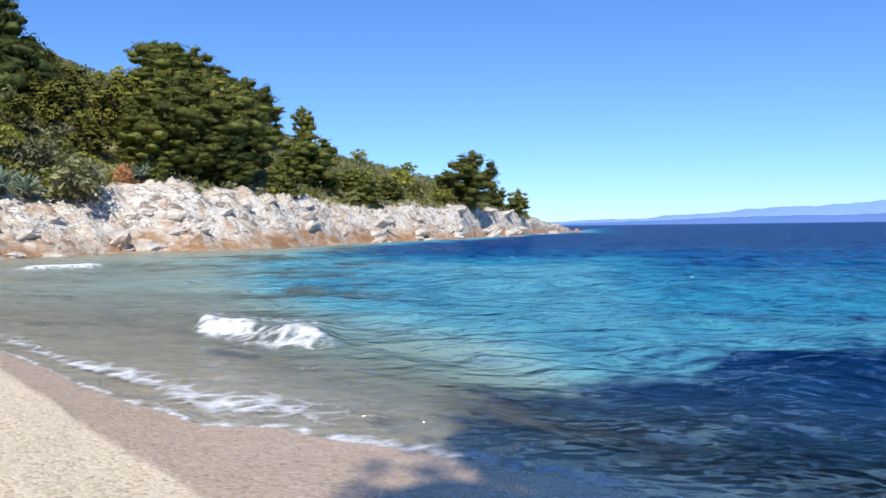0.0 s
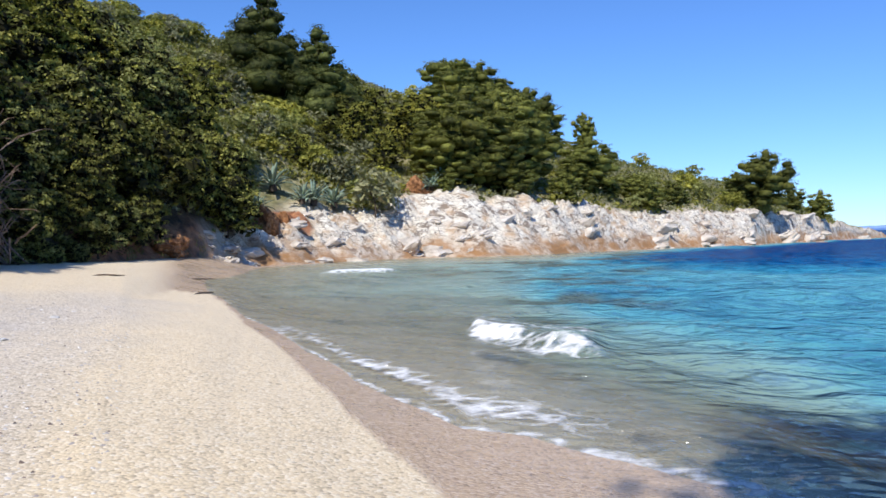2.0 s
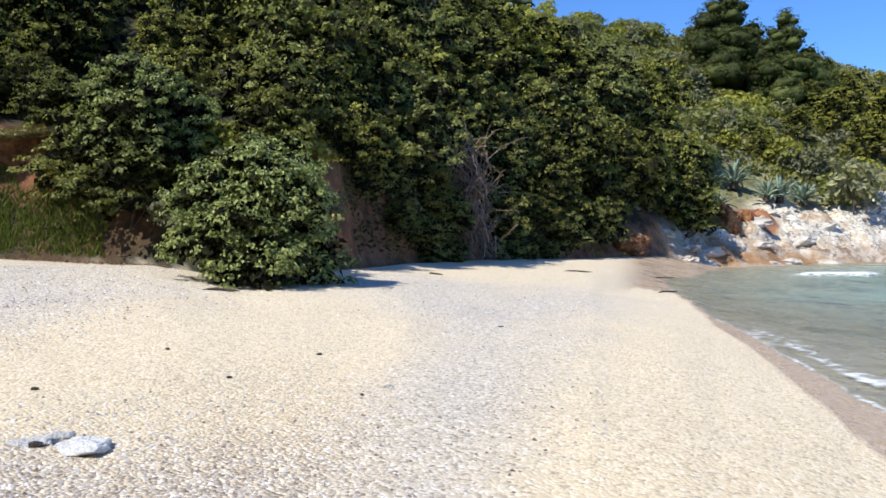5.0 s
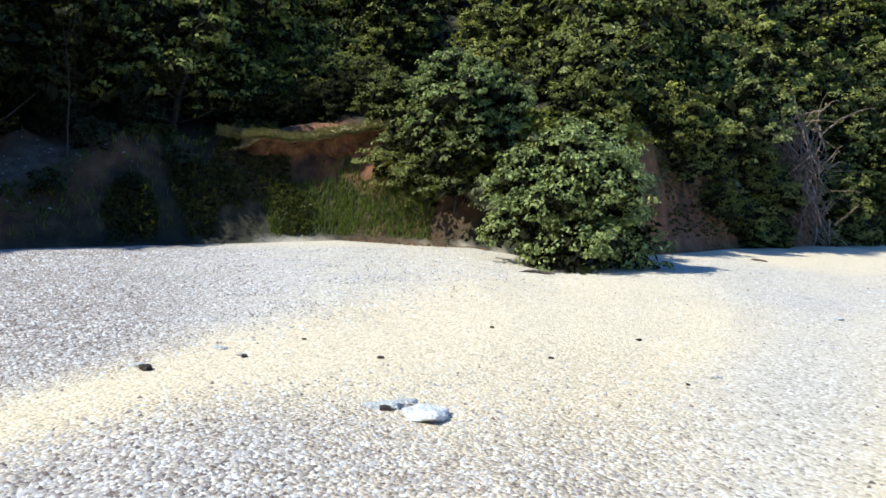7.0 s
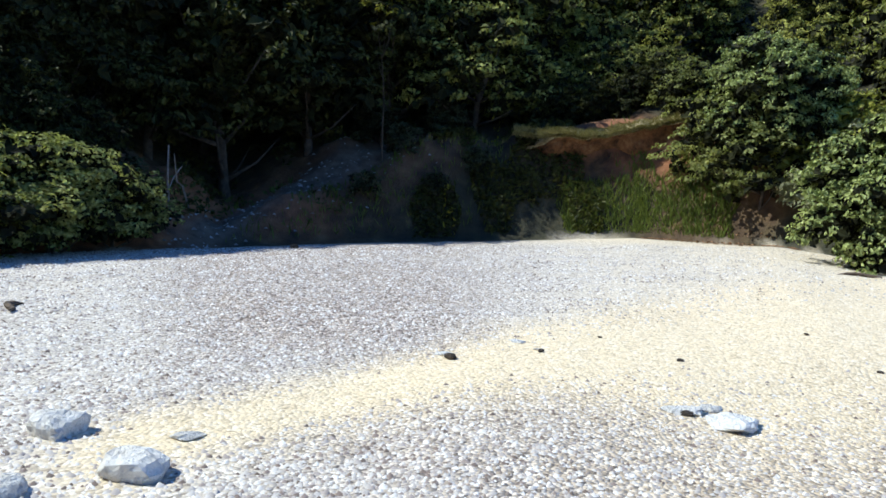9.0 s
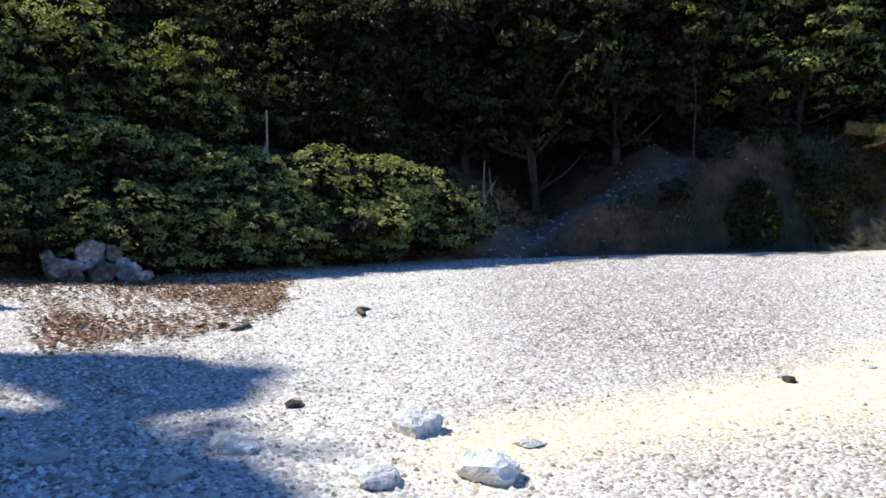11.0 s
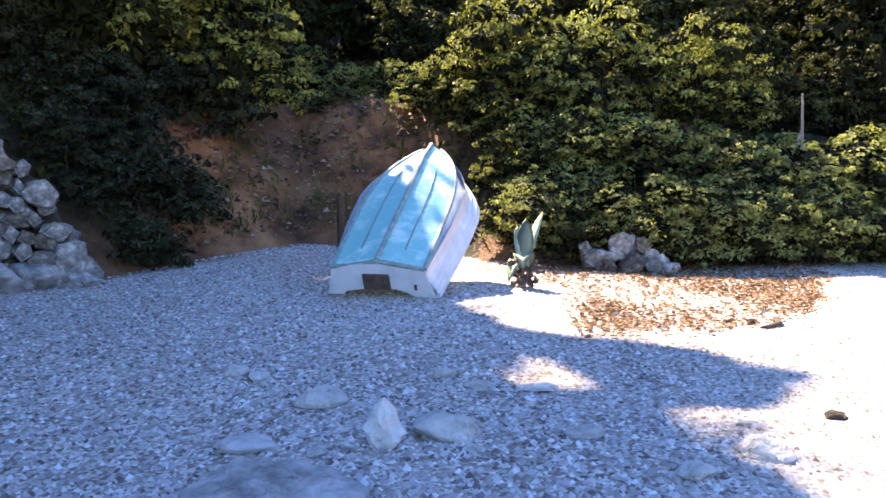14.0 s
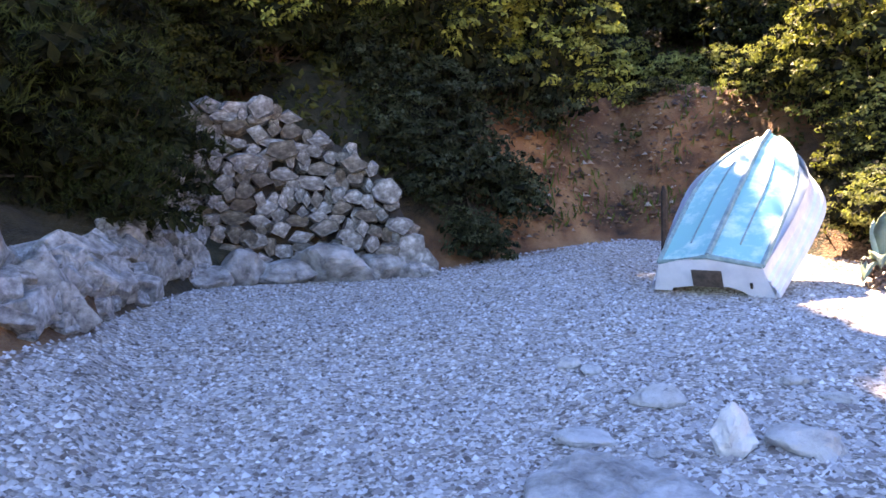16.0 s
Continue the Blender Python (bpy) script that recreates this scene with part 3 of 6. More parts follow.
    trail = np.exp(-((rr - ramp_r(azd)) / 0.9) ** 2) * smooth(88, 92, azd) * smooth(113, 110, azd)
    me = grid_mesh("ground", x, y, z, [("rock", rock), ("slope", slope * (1 - rock)), ("bare", bare), ("wet", wet), ("coarse", coarse), ("leafy", leafy), ("dry", dry), ("grit", np.clip(grit, 0, 1)), ("low", low), ("trail", trail), ("under", smooth(-0.22, -0.45, z))], closed=True)
    ob = hang("ground", me, MAT_GROUND)
    tagged(ob, "pale shingle beach rising to an earthy wooded hillside", "ground", "", "structure")


def make_water():
    az = np.radians(np.concatenate([np.arange(-100, -30, 1.0), np.arange(-30, 42, 0.28)]))
    rad = np.concatenate([np.geomspace(4.4, 60, 270), np.geomspace(60.7, 4900, 90)])
    rr, aa = np.meshgrid(rad, az, indexing="ij")
    x, y = -rr * np.sin(aa), rr * np.cos(aa)
    bed, rock, slope, past = land(x, y)
    depth = np.clip(-bed, 0, 20)
    azd = np.degrees(aa)
    depth = np.maximum(depth, 5.0 * smooth(12, 92, rr) * (0.10 + 0.90 * smooth(-3, -45, past)) * smooth(24, -6, azd))
    shoal = smooth(6, 17, azd) * smooth(62, 34, rr)
    depth = depth * (1 - 0.58 * shoal)
    z = np.zeros_like(x)
    gen = np.random.default_rng(11)
    for i in range(14):
        lam = 0.55 * 1.27 ** i
        d = gen.uniform(-0.9, 0.9) + 0.35
        kx, ky = 2 * np.pi / lam * np.cos(d + 1.2), 2 * np.pi / lam * np.sin(d + 1.2)
        ph = kx * x + ky * y + gen.uniform(0, 6.28) + 2.2 * vnoise(x / lam / 2.5, y / lam / 2.5, i)
        z += 0.0125 * lam ** 0.85 * (1 - 1.6 * np.abs(np.sin(ph * 0.5))) * (0.75 + 0.5 * vnoise(x / lam / 4, y / lam / 4, i + 30)) * smooth(200 * lam, 60 * lam, rr)
    shore = smooth(0.0, 0.9, depth)
    z *= 0.03 + 0.97 * shore
    azd = np.degrees(aa)
    k = knots(azd)
    off = rr - k[0]
    wob = 1.2 * vnoise(azd * 0.25, azd * 0, 3)
    # breaking crest that rolls in towards the shore
    crest_r = 15.2 + 0.33 * (azd - 14) + 0.35 * wob
    along = smooth(6.5, 9.5, azd) * smooth(18, 16.2, azd)
    fat = 0.45 + 0.55 * smooth(9, 14.5, azd)
    ahead = rr - crest_r
    crest = np.exp(-(ahead / 0.5) ** 2) * along
    z += 0.26 * crest * (0.6 + 0.4 * vnoise(x * 1.2, y * 1.2, 62)) + 0.16 * np.exp(-((ahead - 0.9) / 1.1) ** 2) * along
    ragged = 0.7 + 0.3 * vnoise(x * 0.8, y * 0.8, 61)
    band = off - 1.5 - 0.7 * vnoise(azd * 0.11, azd * 0, 8) - 0.35 * vnoise(x * 0.5, y * 0.5, 9)
    foam = 0.68 * ragged * np.exp(-(band / np.where(band > 0, 1.1, 0.55)) ** 2) * smooth(3, 9, azd) * smooth(34, 27, azd)
    foam = np.maximum(foam, 0.54 * np.exp(-((off - 0.15) / 0.25) ** 2) * smooth(-24, -8, azd))
    foam = np.maximum(foam, 1.0 * ragged * np.exp(-((ahead + 0.3) / (np.where(ahead > -0.3, 0.9, 1.4) * fat)) ** 2) * along)
    foam = np.maximum(foam, 0.42 * np.exp(-((ahead - 2.0) / 1.6) ** 2) * along)
    foam = np.maximum(foam, 0.75 * np.exp(-((past + 1.2) / 1.2) ** 2) * smooth(24, 29, azd))
    far = np.exp(-((rr - 44) / 1.0) ** 2) * smooth(22, 24, azd) * smooth(29, 27, azd)
    z += 0.25 * far
    foam = np.maximum(foam, 0.9 * far)
    patch = smooth(-0.1, 0.6, vnoise(x * 0.35, y * 0.35, 44)) * smooth(6.0, 1.5, off) * smooth(14, 19, azd)
    foam = np.maximum(foam, 0.38 * patch)
    weedy = smooth(0.25, 0.6, depth) * smooth(4.5, 2.0, depth) * smooth(0, 8, azd)
    me = grid_mesh("sea", x, y, z, [("depth", depth), ("foam", foam), ("weedy", weedy)])
    tagged(hang("sea", me, MAT_WATER), "clear turquoise sea turning deep blue, with small breaking waves", "water", "", "structure")


def make_far_hills():
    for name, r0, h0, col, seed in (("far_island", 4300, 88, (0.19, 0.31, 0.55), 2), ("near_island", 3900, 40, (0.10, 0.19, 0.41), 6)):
        az = np.linspace(-62, -5.0, 150)
        deep = np.linspace(0, 1, 14)
        dd, aa = np.meshgrid(deep, az, indexing="ij")
        prof = np.clip((-5.2 - aa) / 24, 0, 1) ** 0.85 + 0.06 * smooth(-5.2, -7, aa)
        hz = h0 * prof * (1 + 0.16 * fractal(aa * 0.22, aa * 0, seed, 4)) * np.sin(dd * np.pi) ** 0.7 - 3
        hz += 3.0 * vnoise(aa * 3, dd * 9, seed + 1) * np.sin(dd * np.pi)
        rr = r0 + 400 * dd
        x, y = -rr * np.sin(np.radians(aa)), rr * np.cos(np.radians(aa))
        # Distance haze is painted in: blue base colour plus a weak glow.
        m = Nodes("hazy_" + name)
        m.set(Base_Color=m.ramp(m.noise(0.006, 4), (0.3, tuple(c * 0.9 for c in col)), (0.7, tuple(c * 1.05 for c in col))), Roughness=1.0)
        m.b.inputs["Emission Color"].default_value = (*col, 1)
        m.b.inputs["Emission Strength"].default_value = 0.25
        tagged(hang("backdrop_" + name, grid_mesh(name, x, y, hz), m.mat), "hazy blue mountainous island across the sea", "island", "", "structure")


make_ground()
make_water()
make_far_hills()


# ---- plants ----
def leaf_mesh(name, at, out, length, width, gen, along=False, spread=0.7, scale=1.0):
    """Small folded leaves at points, facing out or pointing along it."""
    n = len(at)
    nrm = out + gen.normal(0, spread, (n, 3))
    nrm /= np.linalg.norm(nrm, axis=1, keepdims=True) + 1e-6
    ref = gen.normal(0, 1, (n, 3))
    if along:
        u = nrm
        v = np.cross(u, ref)
        v /= np.linalg.norm(v, axis=1, keepdims=True) + 1e-6
        nn = np.cross(u, v)
    else:
        u = np.cross(nrm, ref)
        u /= np.linalg.norm(u, axis=1, keepdims=True) + 1e-6
        v = np.cross(nrm, u)
        nn = nrm
    s = gen.uniform(0.6, 1.3, (n, 1)) * np.reshape(scale, (-1, 1))
    lu, lv = u * length * s * 0.5, v * width * s * 0.5
    fold = nn * width * s * 0.25
    co = np.stack([at - lu, at + lv + fold, at + lu, at - lv + fold], 1).reshape(-1, 3)
    me = bpy.data.meshes.new(name)
    return fill(me, co, np.arange(4 * n).reshape(-1, 4), (), False)


def blob_points(blobs, per, gen, shell=0.72, tuft=9, reach=0.2):
    """Leaf points and directions in separate sprigs on lumpy blobs (x, y, z, rx, rz)."""
    at, out = [], []
    for bx, by, bz, rx, rz in blobs:
        n = max(3, int(per * (rx * rx * 0.5 + rx * rz * 0.5)) // tuft)
        d = gen.normal(0, 1, (n, 3))
        d /= np.linalg.norm(d, axis=1, keepdims=True)
        d[:, 2] = np.where(d[:, 2] < -0.35, -d[:, 2], d[:, 2])
        lump = 1 + 0.20 * np.sin(d[:, 0] * 5 + bx * 3) * np.sin(d[:, 1] * 5 + by * 3) + 0.12 * np.sin(d[:, 2] * 9 + d[:, 0] * 7 + bz)
        rad = (shell + (1.10 - shell) * gen.random(n) ** 0.7) * lump
        c = np.stack([bx + d[:, 0] * rx * rad, by + d[:, 1] * rx * rad, bz + d[:, 2] * rz * rad], 1)
        puff = gen.normal(0, 1, (n, tuft, 3))
        puff /= np.linalg.norm(puff, axis=2, keepdims=True)
        puff[:, :, 2] = np.abs(puff[:, :, 2]) * 0.9 - 0.15
        size = reach * gen.uniform(0.7, 1.25, (n, 1, 1))
        at.append((c[:, None, :] + puff * size * gen.uniform(0.45, 1.0, (n, tuft, 1))).reshape(-1, 3))
        out.append((d[:, None, :] * 0.5 + puff * 1.0 + np.array([0, 0, 0.3])).reshape(-1, 3))
    return np.concatenate(at), np.concatenate(out)


def ico_arrays(subdivisions):
    ball = bmesh.new()
    bmesh.ops.create_icosphere(ball, subdivisions=subdivisions, radius=1.0)
    out = np.array([v.co[:] for v in ball.verts]), np.array([[v.index for v in f.verts] for f in ball.faces])
    ball.free()
    return out


ICOS = {1: ico_arrays(1), 2: ico_arrays(2)}


def crown_mesh(blobs, per, gen, shell, tuft, leaf, wide, along=False, spread=0.45, floor=True, reach=1.9):
    """A crown of small leaves gathered in sprigs, with gaps between them."""
    at, out = blob_points(blobs, per, gen, shell, tuft, leaf * reach)
    if floor:
        at[:, 2] = np.maximum(at[:, 2], 0.05 + 0.2 * gen.random(len(at)))
    return leaf_mesh("crown", at, out, leaf, leaf * wide, gen, along, spread)


def core_mesh(blobs, gen, share=0.8, fine=1, rough=0.12):
    """The dense inner twigs and needles of a crown: one uneven mass to a clump."""
    co, fa = [], []
    ball, faces = ICOS[fine]
    for i, (bx, by, bz, rx, rz) in enumerate(blobs):
        wob = 1 + rough * gen.normal(0, 1, len(ball))[:, None]
        v = ball * wob * share * np.array([rx, rx, rz])
        co.append(v + np.array([bx, by, max(bz, rz * share * 0.9)]))
        fa.append(faces + i * len(ball))
    return fill(bpy.data.meshes.new("inner_foliage"), np.concatenate(co), np.concatenate(fa), (), True)


def trunk_mesh(bm, base_r, top, lean, limbs, gen, seg=7):
    pts, n = [], 6
    for i in range(n + 1):
        t = i / n
        pts.append((lean[0] * t * t + 0.12 * gen.normal() * t, lean[1] * t * t + 0.12 * gen.normal() * t, -0.4 + (top + 0.4) * t))
    tube(bm, pts, [base_r * (1 - 0.75 * i / n) for i in range(n + 1)], seg)
    for tx, ty, tz in limbs:
        s = pts[min(n - 1, max(1, int(n * max(0.15, (tz / top) * 0.75))))]
        mid = ((s[0] + tx) * 0.5, (s[1] + ty) * 0.5, (s[2] * 0.65 + tz * 0.35))
        tube(bm, [s, mid, (tx, ty, tz)], [base_r * 0.42, base_r * 0.26, base_r * 0.08], 5)


def make_broadleaf(name, label, height, width, seed, mat, leaf, per, blobs_n=18, stem=0.18, low=0.0, tuft=16, inner=None):
    """Round crowned tree or shrub. low: height at which the crown begins, as a share."""
    gen = np.random.default_rng(seed)
    h0 = height * low
    blobs = []
    for i in range(blobs_n):
        t = (i + 0.5) / blobs_n
        zc = h0 + (height - h0) * (0.12 + 0.72 * t)
        span = width * 0.5 * math.sqrt(max(0.08, 1 - (2 * (0.1 + 0.85 * t) - 0.85) ** 2 * 0.85))
        a = i * 2.4 + gen.uniform(-0.4, 0.4)
        rad = span * gen.uniform(0.35, 0.8)
        s = width * gen.uniform(0.14, 0.24)
        blobs.append((rad * math.cos(a), rad * math.sin(a), zc, s, s * gen.uniform(0.6, 0.95)))
    blobs.append((0, 0, h0 + (height - h0) * 0.45, width * 0.3, (height - h0) * 0.35))
    root = thing(name, Matrix(), label, "tree" if "tree" in name else "shrub")
    bm = bmesh.new()
    trunk_mesh(bm, stem, height * 0.7, (0.1 * width * gen.normal(), 0.1 * width * gen.normal()), [b[:3] for b in blobs[:blobs_n:2]], gen)
    part("trunk", bm, MAT_BARK, root, shade=True)
    hang("crown", crown_mesh(blobs, per, gen, 0.72, tuft, leaf, 0.58, reach=1.9), mat, root)
    # Inner leaves, by default coloured as the crown's inner shade.
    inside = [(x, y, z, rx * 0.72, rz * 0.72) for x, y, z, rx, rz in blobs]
    hang("inner_foliage", crown_mesh(inside, per * 0.32, gen, 0.55, 5, leaf * 2.4, 0.62, reach=1.0), inner or MAT_INNER_SHADE, root)
    return root


def make_pine(name, label, height, width, seed, per, needle, flat=0.4, low=0.3, conic=False, fine=False, core=0.72, mat=None, tiers=7):
    """A pine whose foliage lies in flat, separate clumps round the trunk."""
    gen = np.random.default_rng(seed)
    blobs = []
    for i in range(tiers):
        t = (i + 0.5) / tiers
        zc = height * (low + (0.95 - low) * t)
        span = width * 0.5 * ((1.06 - t) ** 0.62 if conic else math.sqrt(max(0.12, 1 - (1.6 * t - 0.62) ** 2)))
        n = max(3, round((8 if conic else 7) * span / (width * 0.5)))
        for j in range(n):
            a = j * 2 * math.pi / n + i * 1.1 + gen.uniform(-0.4, 0.4)
            rad = span * (gen.uniform(0.45, 0.8) if conic else gen.uniform(0.45, 0.95))
            s = max(0.08 * width, span * (gen.uniform(0.34, 0.50) if conic else gen.uniform(0.26, 0.44)))
            blobs.append((rad * math.cos(a), rad * math.sin(a), zc + 0.14 * rad + gen.normal() * 0.03 * height, s, s * flat * gen.uniform(0.8, 1.25)))
        blobs.append((0, 0, zc, span * 0.45, span * 0.4))
    blobs.append((0, 0, height * 0.95, width * 0.09, width * 0.12))
    root = thing(name, Matrix(), label, "tree")
    bm = bmesh.new()
    trunk_mesh(bm, 0.025 * height, height * 0.92, (0.05 * width * gen.normal(), 0.05 * width * gen.normal()), [b[:3] for b in blobs[::4]], gen)
    part("trunk", bm, MAT_BARK, root, shade=True)
    hang("crown", crown_mesh(blobs, per, gen, 0.72, 12, needle, 0.12 if fine else 0.42, fine, 0.5, False, 1.6), mat or MAT_PINE, root)
    if core:
        hang("inner_foliage", core_mesh(blobs, gen, core, 2, 0.14), mat or MAT_PINE, root)
    else:
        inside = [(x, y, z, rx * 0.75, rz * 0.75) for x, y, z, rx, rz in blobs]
        hang("inner_foliage", crown_mesh(inside, per * 0.4, gen, 0.5, 5, needle * 2.0, 0.5, False, 0.6, False, 1.0), MAT_INNER_SHADE, root)
    return root


USED = set()


def plant(proto, az, r, size=1.0, turn=None, tall=1.0, lift=-0.15, label="", group=""):
    p = spot(az, r, lift)
    turn = random.uniform(0, 360) if turn is None else turn
    m = pose(p.x, p.y, p.z, random.uniform(-4, 4), random.uniform(-4, 4), turn)
    if proto.name not in USED:
        USED.add(proto.name)
        ob = proto
        ob.matrix_basis = m
    else:
        ob = copy_thing(proto, m)
    ob.scale = (size, size, size * tall)
    if label:
        tagged(ob, label)
    if group:
        tagged(ob, "", "", group)
    return ob


FAR_PINES = [make_pine("pine_tree", "dark green umbrella-crowned pine on the hillside", 9, 8.5, 100 + i, 130, 0.25, 0.46, 0.08) for i in range(3)]
TALL_PINE = make_pine("pine_tree", "tall dark conical pine standing on the slope", 15, 11.5, 120, 130, 0.32, 0.75, 0.02, True, mat=MAT_MIDPINE, tiers=9)
UMBRELLA = make_pine("pine_tree", "umbrella pine with a flat spreading crown on the ridge", 9, 9.5, 124, 130, 0.30, 0.5, 0.62, tiers=4)
FAR_SHRUBS = [make_broadleaf("hillside_shrub", "light green rounded shrub on the slope", 2.6, 3.6, 130 + i, MAT_LIGHT if i else MAT_MID, 0.24, 100, 8, 0.07, inner=MAT_LIGHT if i else MAT_MID) for i in range(2)]
FAR_GREY = make_broadleaf("hillside_shrub", "grey-green rounded shrub on the slope", 2.6, 3.4, 134, MAT_GREY, 0.22, 110, 9, 0.07, inner=MAT_GREY)
FAR_OAK = make_broadleaf("hillside_tree", "dark evergreen tree with a rounded crown", 6, 6, 136, MAT_OAK, 0.30, 120, 20, 0.16)
NEAR_OAKS = [make_broadleaf("oak_tree", "dense dark evergreen oak on the bank", 9, 7.5, 140 + i, MAT_OAK, 0.24, 140, 30, 0.2, 0.02) for i in range(3)]
NEAR_LIGHT = [make_broadleaf("broadleaf_tree", "sunlit green broadleaf tree on the bank", 6.5, 5.5, 150 + i, MAT_LIGHT if i else MAT_MID, 0.19, 230, 24, 0.14, 0.02) for i in range(2)]
NEAR_PINES = [make_pine("pine_tree", "shaded dark pine leaning over the bank", 11, 8, 160 + i, 80, 0.30, 0.5, 0.08, core=0, mat=MAT_PINE_SHADED) for i in range(2)]
BUSH = [make_broadleaf("mastic_bush", "dense glossy green bush at the beach's edge", 4.0, 4.4, 170 + i, MAT_MASTIC, 0.12, 1500, 30, 0.09, 0.0, 20) for i in range(2)]
LOW_BUSH = [make_broadleaf("spurge_bush", "low leafy green bush with pale tips", 2.6, 3.6, 175 + i, MAT_MID, 0.12, 900, 26, 0.06, 0.0, 20) for i in range(2)]

THICKET = [make_broadleaf("bank_shrub", "leafy evergreen shrub growing on the earth bank", 4, 4.2, 180 + i, (MAT_OAK, MAT_MID, MAT_OAK)[i], 0.17, 290, 20, 0.08, 0.0, 18) for i in range(3)]
DARK_THICKET = make_broadleaf("bank_shrub", "dark evergreen shrub in the shade above the wall", 4, 4.2, 184, MAT_OAK_SHADED, 0.17, 260, 20, 0.08, 0.0, 18)
OVERHANG = make_broadleaf("oak_tree", "evergreen oak with shade-darkened leaves overhanging the bank", 10, 8.5, 188, MAT_OAK_SHADED, 0.25, 140, 30, 0.22, 0.10)
SHADE_PINE = make_pine("pine_tree", "tall umbrella pine standing beside the beach", 16, 10, 165, 20, 0.6, 0.62, 0.42, core=0.85, tiers=5)

GREY_HERB = make_broadleaf("grey_herb", "soft grey-green herb growing on the red earth slope", 1.6, 2.6, 195, MAT_GREY, 0.11, 500, 12, 0.03)
ROSEMARY = make_broadleaf("grey_shrub", "dark grey-green low shrub on the earth slope", 1.7, 2.4, 190, MAT_ROSE, 0.1, 800, 12, 0.04)
# The sunlit yellow of this tree is put into its leaf colour.
YELLOW_TREE = make_broadleaf("yellow_tree", "slender tree with foliage painted sunlit yellow among dark oaks", 9, 2.6, 192, MAT_YELLOW, 0.2, 120, 8, 0.05, 0.72)
LOW_PINE = make_pine("low_pine", "low pine with feathery shade-darkened needles above the wall", 4.6, 5.2, 167, 430, 0.19, 0.6, 0.02, False, True, 0, MAT_PINE_SHADED)


def climb(el, r):
    """Height seen at that elevation and distance from the first standpoint."""
    return 1.9 + r * math.tan(radians(el))


def fit_tree(proto, az, r, top_el, tall, lift=-0.15, wide=1.0):
    """Plants a tree so tall that its top stands at the elevation top_el; tall: the prototype's own height."""
    base = spot(az, r).z
    s = (climb(top_el, r) - base) / tall
    ob = plant(proto, az, r, s * wide, None, 1 / wide, lift)
    return ob


def make_woods():
    pick = random.Random(7)
    # headland pines
    n = 0
    while n < 38:
        az = pick.uniform(2, 28)
        k = [float(v) for v in knots(az)]
        f = pick.random()
        r = k[6] + 4 + (k[10] - k[6] - 6) * f
        if az < 10.8 and f > 0.22 or az < 3 and f > 0.1 or az < 13 and f > 0.25 or az < 15 and f > 0.75 or az > 22 and f < 0.25:
            continue
        if az > 23.5 and f > 0.45:
            continue
        n += 1
        if 20.4 < az < 22.4 and r < 97:
            continue
        plant(pick.choice(FAR_PINES), az, r, pick.uniform(0.5, 1.2) * (0.55 if az > 22 or az < 9.5 else 1.0), None, pick.uniform(0.65, 1.1))
    for az, r, top in ((-1.9, 140, 5.3), (-5.3, 170, 2.6), (-0.3, 140, 4.0), (-3.6, 162, 3.0), (3.3, 124, 3.3), (16.2, 130, 10.8), (12.8, 135, 9.3), (19.4, 84, 4.4), (14.5, 90, 5.5), (11, 94, 4.4), (8, 110, 3.8)):
        fit_tree(pick.choice(FAR_PINES), az, r, top, 9.0, -0.15, 1.15 if r < 130 else 0.95)
    fit_tree(UMBRELLA, 18.9, 138, 12.2, 9.0)
    fit_tree(FAR_PINES[0], 9.6, 152, 8.5, 9.0, -0.15, 0.6)
    for az, r, top in ((32.0, 106, 16.9), (28.2, 106, 14.6), (25.9, 122, 11.5), (34.2, 112, 14.2)):
        fit_tree(TALL_PINE, az, r, top, 15.0, -0.15, 1.25)
    for az, r, s in ((22.4, 100, 1.1), (23.8, 92, 0.9), (25.4, 98, 1.0), (26.6, 104, 0.9), (21.2, 118, 1.2), (24.6, 112, 1.1), (27.6, 92, 0.7), (15.4, 92, 0.55), (29.8, 84, 0.6)):
        plant(NEAR_LIGHT[1], az, r, s, None, 0.9, -0.15, "light green broadleaf tree among the pines")
    # scrub on the open slope
    for i in range(250):
        az = pick.uniform(-4, 50) if i < 90 else pick.uniform(25, 44)
        k = [float(v) for v in knots(az)]
        r = k[6] + 3 + (k[10] - k[6]) * pick.random()
        if 8 < az < 20 and r < k[8] + 20 or 19.6 < az < 22.6 and r < 96 or 26 < az < 33 and r < 83 or 18.5 < az < 22.5 and r < 91:
            continue
        plant(pick.choice(FAR_SHRUBS + [FAR_SHRUBS[1], FAR_GREY]), az, r, pick.uniform(0.6, 1.3), None, pick.uniform(0.75, 1.0))
    for i in range(14):
        az = pick.uniform(34.5, 45)
        k = [float(v) for v in knots(az)]
        plant(FAR_OAK, az, k[6] + 2 + 0.35 * (k[8] - k[6]) * pick.random(), pick.uniform(0.5, 1.0))
    plant(FAR_GREY, 24.4, 76.5, 1.75, None, 1.0, -0.15, "large grey-green rounded bush above the pale rocks")
    plant(FAR_OAK, 34.6, 61.5, 0.78, None, 0.85)
    plant(FAR_OAK, 37.2, 58, 0.9)
